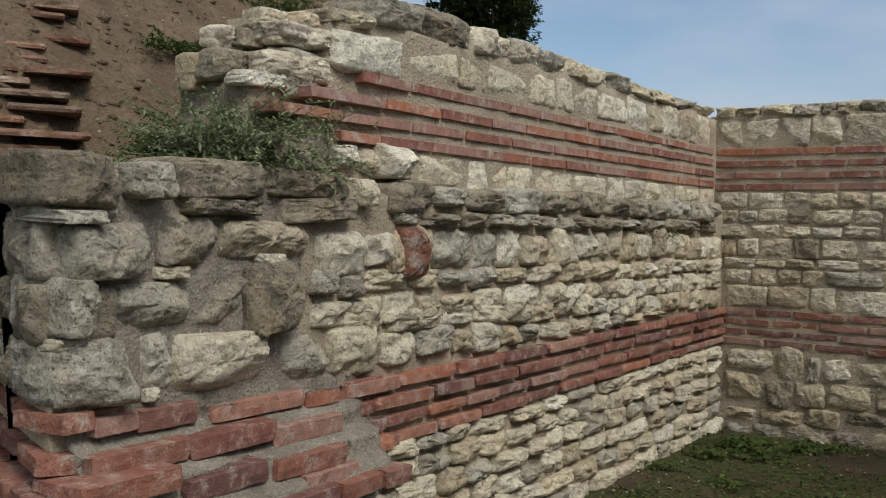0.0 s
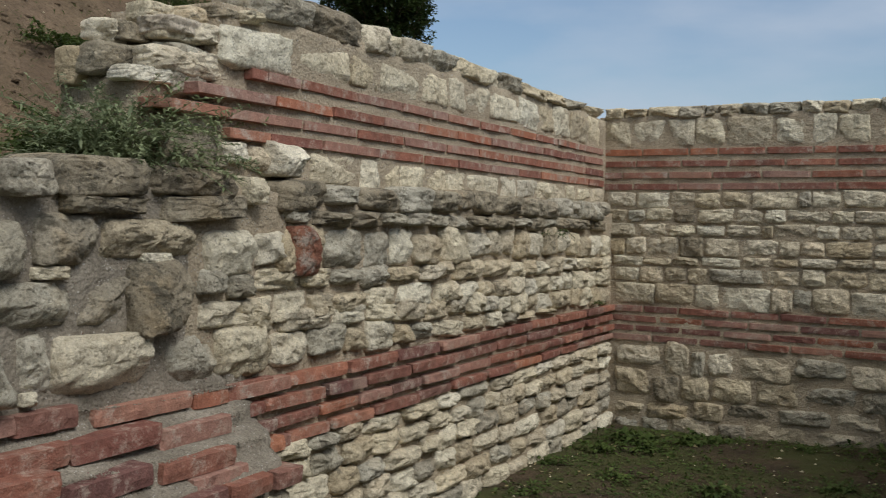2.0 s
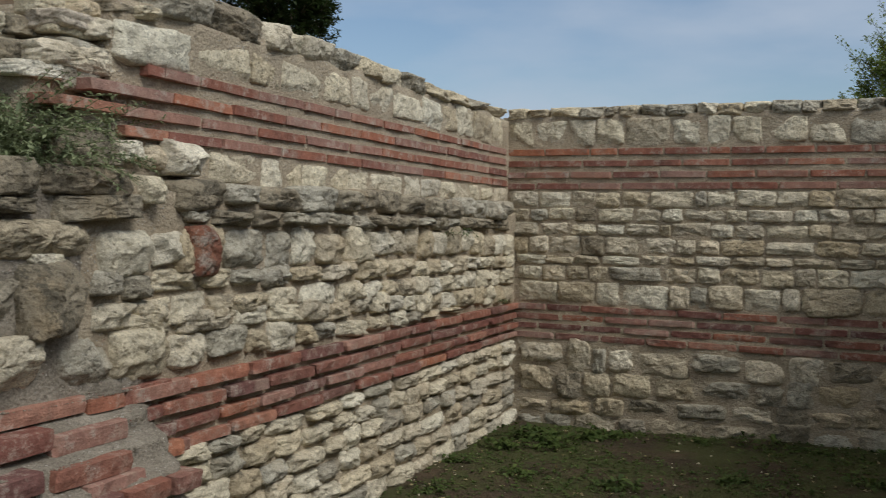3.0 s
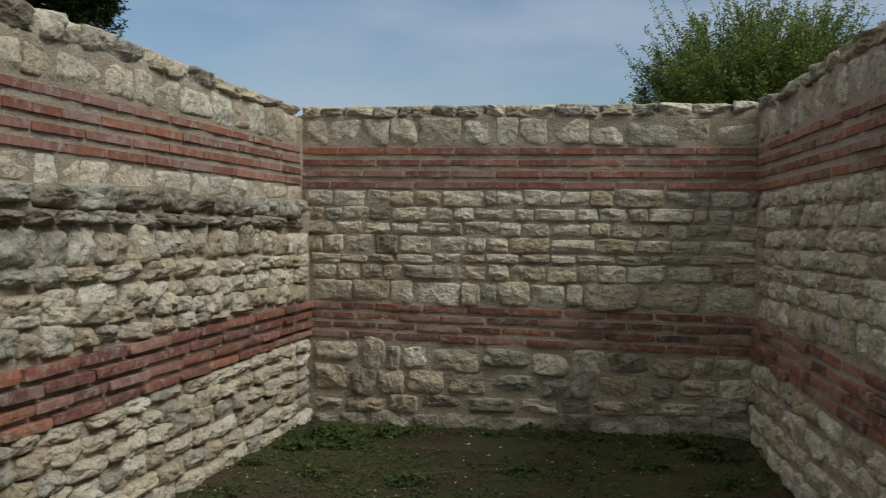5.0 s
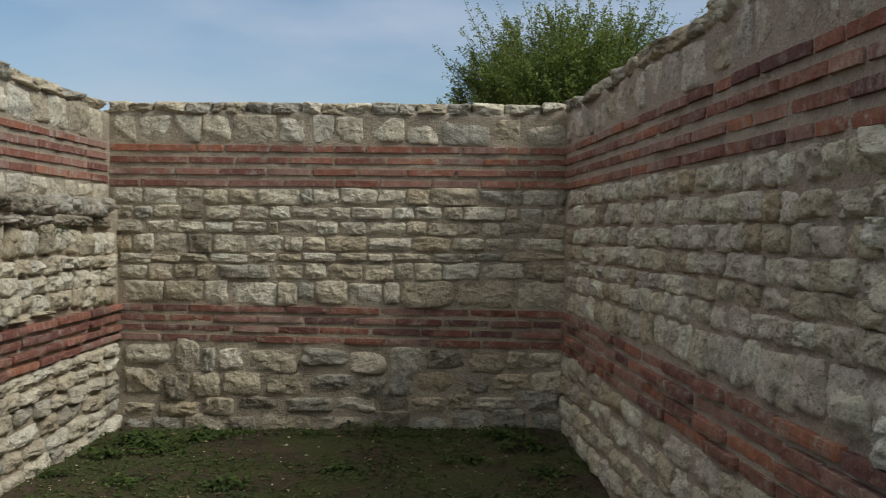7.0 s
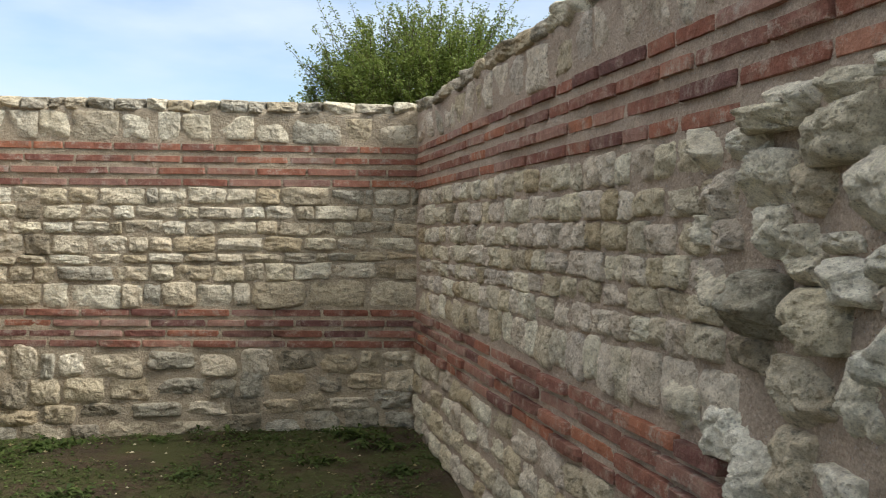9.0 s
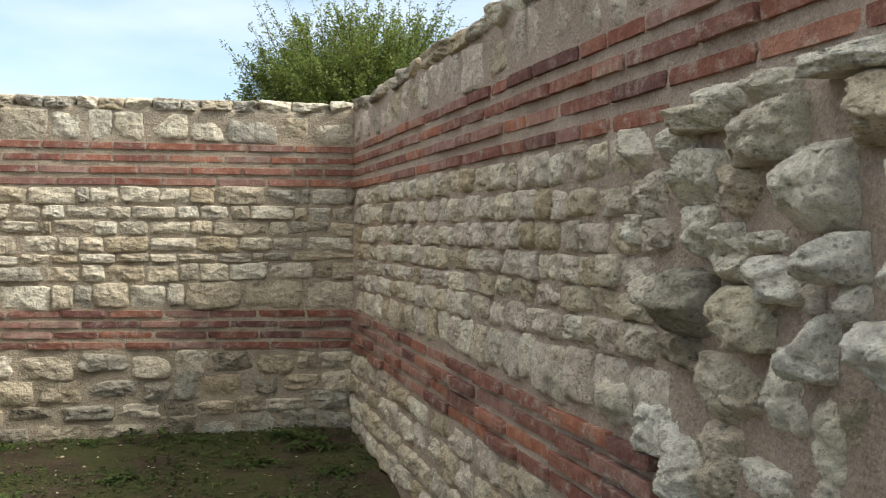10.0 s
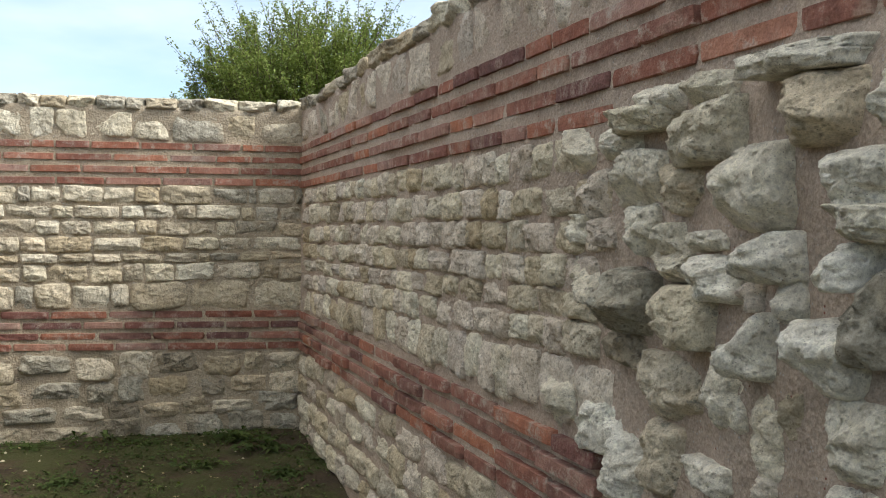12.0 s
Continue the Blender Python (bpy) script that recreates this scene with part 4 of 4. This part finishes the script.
def stem(verts, faces, a, b, r0, r1, sides=5):
    """A tapered stalk or limb from a to b."""
    way = (b - a).normalized()
    p = way.orthogonal().normalized()
    q = way.cross(p)
    n = len(verts)
    for c, r in ((a, r0), (b, r1)):
        verts += [c + (p * math.cos(6.2832 * i / sides) + q * math.sin(6.2832 * i / sides)) * r for i in range(sides)]
    faces += [(n + i, n + (i + 1) % sides, n + sides + (i + 1) % sides, n + sides + i) for i in range(sides)]


def up(rnd, flat):
    a = rnd.uniform(0, 6.2832)
    return Vector((math.cos(a) * flat, math.sin(a) * flat, rnd.uniform(0.3, 1.0)))


def weed(at, size, count, seed, material, label, broad=0.45, flat=1.0):
    """A low rosette of broad leaves on short stalks."""
    rnd = random.Random(seed)
    lv, lf, sv, sf = [], [], [], []
    for _ in range(count):
        way = up(rnd, flat)
        foot_ = Vector((rnd.gauss(0, size * 0.45), rnd.gauss(0, size * 0.3), 0))
        reach = foot_ + way.normalized() * size * rnd.uniform(0.2, 0.55)
        stem(sv, sf, foot_, reach, 0.0025, 0.0015, 3)
        for _ in range(3):
            w = Vector((way.x + rnd.uniform(-0.8, 0.8), way.y + rnd.uniform(-0.8, 0.8), way.z * 0.5))
            leaves(lv, lf, reach, w, size * rnd.uniform(0.25, 0.5), size * broad * rnd.uniform(0.2, 0.42), 0.35, rnd)
    thing = tagged(new("weed"), label, "weed", "weeds in the ruin")
    thing.matrix_basis = Matrix.Translation(at)
    tagged(mesh_object("foliage", lv, lf, material, thing), kind="stuff")
    tagged(mesh_object("stem_growth", sv, sf, material, thing), kind="stuff")
    return thing


def on_ground(x, y):
    return Vector((x, y, ground_height(x, y) - 0.005))


for k, (x, y, size, n) in enumerate(((-2.15, 7.25, 0.22, 60), (-1.75, 7.45, 0.2, 55), (-2.3, 6.9, 0.16, 40), (-1.95, 7.0, 0.16, 45), (-0.62, 7.55, 0.2, 14), (0.35, 7.35, 0.18, 40), (0.55, 7.1, 0.2, 45),
                                     (-1.9, 6.2, 0.14, 40), (-1.3, 6.1, 0.16, 45), (-0.7, 6.5, 0.13, 36), (0.1, 6.7, 0.16, 40), (-1.55, 7.6, 0.14, 24), (0.62, 6.4, 0.15, 40), (-2.42, 6.3, 0.13, 30), (-0.3, 7.45, 0.12, 24), (-1.0, 7.5, 0.12, 22),
                                     (-2.3, 5.6, 0.13, 30), (-1.5, 5.5, 0.14, 34), (0.3, 5.8, 0.14, 34))):
    weed(on_ground(x, y), size, n, 200 + k, LEAF, "low green weed with lobed leaves growing on soil")
for k, (side, u, z, size, n) in enumerate(((LEFT, 6.42, 1.52, 0.13, 14), (LEFT, 7.35, 1.02, 0.12, 12))):
    weed(side.at(u, z, 0.03), size, n, 240 + k, LEAF, "small green tuft rooted in a wall joint", 0.3)


def scrub(at, wide, long, high, count, seed, material, label):
    """A sprawling bush of thin stalks with small narrow leaves."""
    rnd = random.Random(seed)
    lv, lf, sv, sf = [], [], [], []
    for _ in range(count):
        a = Vector((rnd.gauss(0, wide * 0.42), rnd.gauss(0, long * 0.42), 0))
        way = Vector((rnd.uniform(-0.9, 0.9), rnd.uniform(-1, 1), rnd.uniform(0.15, 1.0)))
        size = high * rnd.uniform(0.5, 1.2)
        p = a
        for s in range(4):
            q = p + way.normalized() * size / 4
            way += Vector((rnd.uniform(-0.3, 0.3), rnd.uniform(-0.3, 0.3), -0.22))
            stem(sv, sf, p, q, 0.0018, 0.0012, 3)
            for _ in range(11):
                w = Vector((rnd.uniform(-1, 1), rnd.uniform(-1, 1), rnd.uniform(-0.3, 0.8)))
                leaves(lv, lf, p.lerp(q, rnd.random()), w, rnd.uniform(0.015, 0.038), rnd.uniform(0.007, 0.014), 0.3, rnd)
            p = q
    thing = tagged(new("bush"), label, "bush", "scrub on the ruin")
    thing.matrix_basis = Matrix.Translation(at)
    tagged(mesh_object("foliage", lv, lf, material, thing), kind="stuff")
    tagged(mesh_object("stem_growth", sv, sf, material, thing), kind="stuff")
    return thing


scrub(Vector((-2.76, 2.92, 1.76)), 0.14, 0.24, 0.40, 500, 301, SAGE, "grey-green sprawling bush rooted on the wall ledge")
scrub(Vector((-3.05, 2.95, 1.78)), 0.18, 0.18, 0.30, 190, 302, LEAF, "low green scrub on the soil of the ledge")
for k, (x, y, w, h, n) in enumerate(((-4.7, 5.2, 0.35, 0.25, 160), (-6.1, 5.4, 0.45, 0.3, 160), (-4.2, 3.9, 0.3, 0.16, 90), (-4.9, 4.4, 0.3, 0.14, 70), (-5.3, 4.6, 0.4, 0.2, 120))):
    scrub(on_ground(x, y), w, w, h, n, 310 + 2 * k, LEAF, "patch of green scrub on the earth bank")


# grass blades, crumbs and fallen leaves
def scatter(name, count, seed, place, make, material, label, category):
    rnd = random.Random(seed)
    v, f = [], []
    for _ in range(count):
        p = place(rnd)
        if p is not None:
            make(v, f, p, rnd)
    return tagged(mesh_object(name, v, f, material), label, category, kind="stuff")


def floor_spot(rnd):
    x, y = rnd.uniform(-2.5, 1.0), rnd.uniform(2.8, 7.75)
    if noise.noise(Vector((x * 1.6, y * 1.6, 7))) + rnd.uniform(-0.35, 0.35) + 0.25 * smooth(6.9, 7.7, y) < -0.02:
        return None
    return on_ground(x, y)


def any_floor(rnd):
    return on_ground(rnd.uniform(-2.5, 1.0), rnd.uniform(2.8, 7.75))


def bank_spot(rnd):
    return on_ground(-3.4 - abs(rnd.gauss(0, 1.7)), rnd.uniform(2.3, 8.5))


def blade(v, f, p, rnd):
    leaves(v, f, p, up(rnd, 0.9), rnd.uniform(0.02, 0.07), rnd.uniform(0.003, 0.007), 0.2, rnd)


def clover(v, f, p, rnd):
    for _ in range(3):
        leaves(v, f, p + Vector((0, 0, 0.01)), Vector((rnd.uniform(-1, 1), rnd.uniform(-1, 1), rnd.uniform(0.1, 0.6))), rnd.uniform(0.015, 0.035), rnd.uniform(0.01, 0.022), 0.2, rnd)


def crumb(v, f, p, rnd):
    r = rnd.uniform(0.005, 0.016) * (1.8 if rnd.random() < 0.06 else 1)
    n = len(v)
    for d in ((1, 0, 0), (0, 1, 0), (-1, 0, 0), (0, -1, 0), (0, 0, 0.8), (0, 0, -0.6)):
        v.append(p + Vector(d) * r * rnd.uniform(0.6, 1.2))
    f += [(n, n + 1, n + 4), (n + 1, n + 2, n + 4), (n + 2, n + 3, n + 4), (n + 3, n, n + 4), (n + 1, n, n + 5), (n + 2, n + 1, n + 5), (n + 3, n + 2, n + 5), (n, n + 3, n + 5)]


def clod(v, f, p, rnd):
    crumb(v, f, p, rnd)
    for i in range(1, 7):
        v[-i] = p + (v[-i] - p) * 1.8


def step_spot(rnd):
    k = rnd.randrange(3)
    u = rnd.uniform(1.95, 3.2)
    low, near, far = ((0.972, -0.02, 0.03), (0.880, 0.025, 0.085), (0.800, 0.08, 0.18))[k]
    return LEFT.at(u, low + 0.045 * smooth(3.0, 1.9, u), rnd.uniform(near, far))


def speck(v, f, p, rnd):
    crumb(v, f, p, rnd)
    for i in range(1, 7):
        v[-i] = p + (v[-i] - p) * 0.38


scatter("grit", 3600, 408, step_spot, speck, GRIT, "pale mortar grit on the worn brick steps", "grit")
scatter("grass", 16000, 401, floor_spot, blade, LEAF, "thin green grass on the trodden soil", "grass")
scatter("clover", 7500, 402, floor_spot, clover, LEAF, "small green ground leaves in patches", "ground cover")
scatter("gravel", 420, 403, any_floor, crumb, PALE, "pale stone crumbs lying on the soil", "gravel")
scatter("fallen_leaves", 220, 404, any_floor, clover, DRY, "dry fallen leaves on the soil", "fallen leaves")
scatter("clods", 2600, 405, bank_spot, clod, SOIL, "brown clods of earth on the bank", "soil")
scatter("bank_gravel", 260, 406, bank_spot, crumb, BUFF, "small stones on the earth bank", "gravel")
scatter("bank_grass", 7000, 407, bank_spot, blade, LEAF, "sparse grass on the earth bank", "grass")


# ---- trees behind the walls ----
def tree(at, wide, deep, low, top, twigs, per, leaf, seed, material, label, shoots):
    """A short trunk, limbs, and a crown of small leaves set along many twigs."""
    rnd = random.Random(seed)
    tv, tf, bv, bf, lv, lf = [], [], [], [], [], []
    fork = Vector((0, 0, low * 0.7))
    stem(tv, tf, Vector((0, 0, -0.2)), fork, wide * 0.05, wide * 0.035, 8)
    centre, half = (low + top) / 2, (top - low) / 2
    limbs = []
    for k in range(9):
        bv, bf = [], []
        limbs.append((bv, bf))
        a = 6.2832 * k / 9 + rnd.uniform(-0.3, 0.3)
        elbow = fork + Vector((math.cos(a) * wide * 0.16, math.sin(a) * deep * 0.16, half * 0.5))
        tip = Vector((math.cos(a) * wide * 0.36, math.sin(a) * deep * 0.36, centre + half * rnd.uniform(0.0, 0.6)))
        stem(bv, bf, fork, elbow, wide * 0.02, wide * 0.013, 6)
        stem(bv, bf, elbow, tip, wide * 0.013, wide * 0.004, 5)
    bv, bf = [], []
    for k in range(twigs):
        d = Vector((rnd.gauss(0, 1), rnd.gauss(0, 1), rnd.gauss(0, 0.8))).normalized()
        r = rnd.uniform(0.25, 1.0) ** 0.5
        lump = 0.86 + 0.24 * noise.noise(d * 2.4 + Vector((seed, 0, 0)))
        p = Vector((d.x * wide / 2, d.y * deep / 2, d.z * half)) * r * lump + Vector((0, 0, centre))
        way = (Vector((d.x * 0.7, d.y * 0.7, d.z * 0.4 + 0.75)) + Vector((rnd.uniform(-0.4, 0.4), rnd.uniform(-0.4, 0.4), 0))).normalized()
        long = wide * rnd.uniform(0.06, 0.13) * (rnd.uniform(1.5, 2.2) if rnd.random() < shoots and d.z > -0.2 else 1)
        q = p + way * long
        stem(bv, bf, p, q, 0.006, 0.002, 3)
        for i in range(per):
            s = rnd.random()
            w = way * 0.5 + Vector((rnd.uniform(-1, 1), rnd.uniform(-1, 1), rnd.uniform(-0.6, 0.7)))
            spread_ = Vector((rnd.gauss(0, 1), rnd.gauss(0, 1), rnd.gauss(0, 1))) * 0.05 * (1 - 0.6 * s)
            leaves(lv, lf, p.lerp(q, s) + spread_, w, leaf * rnd.uniform(0.7, 1.3), leaf * rnd.uniform(0.4, 0.65), 0.2, rnd)
    thing = tagged(new("tree"), label, "tree")
    thing.matrix_basis = Matrix.Translation(at)
    mesh_object("trunk", tv, tf, BARK, thing)
    for lv_, lf_ in limbs:
        mesh_object("limb", lv_, lf_, BARK, thing)
    tagged(mesh_object("branchwork", bv, bf, BARK, thing), kind="stuff")
    mesh_object("crown", lv, lf, material, thing)
    return thing


tree(on_ground(1.68, 14.0), 3.8, 3.3, 0.9, 4.5, 3400, 70, 0.05, 501, CROWN, "small-leaved green tree with loose upright shoots", 0.14)
tree(on_ground(-6.35, 10.6), 1.35, 1.35, 0.1, 2.5, 900, 40, 0.06, 502, PINE, "dense dark green bush behind the wall", 0.1)
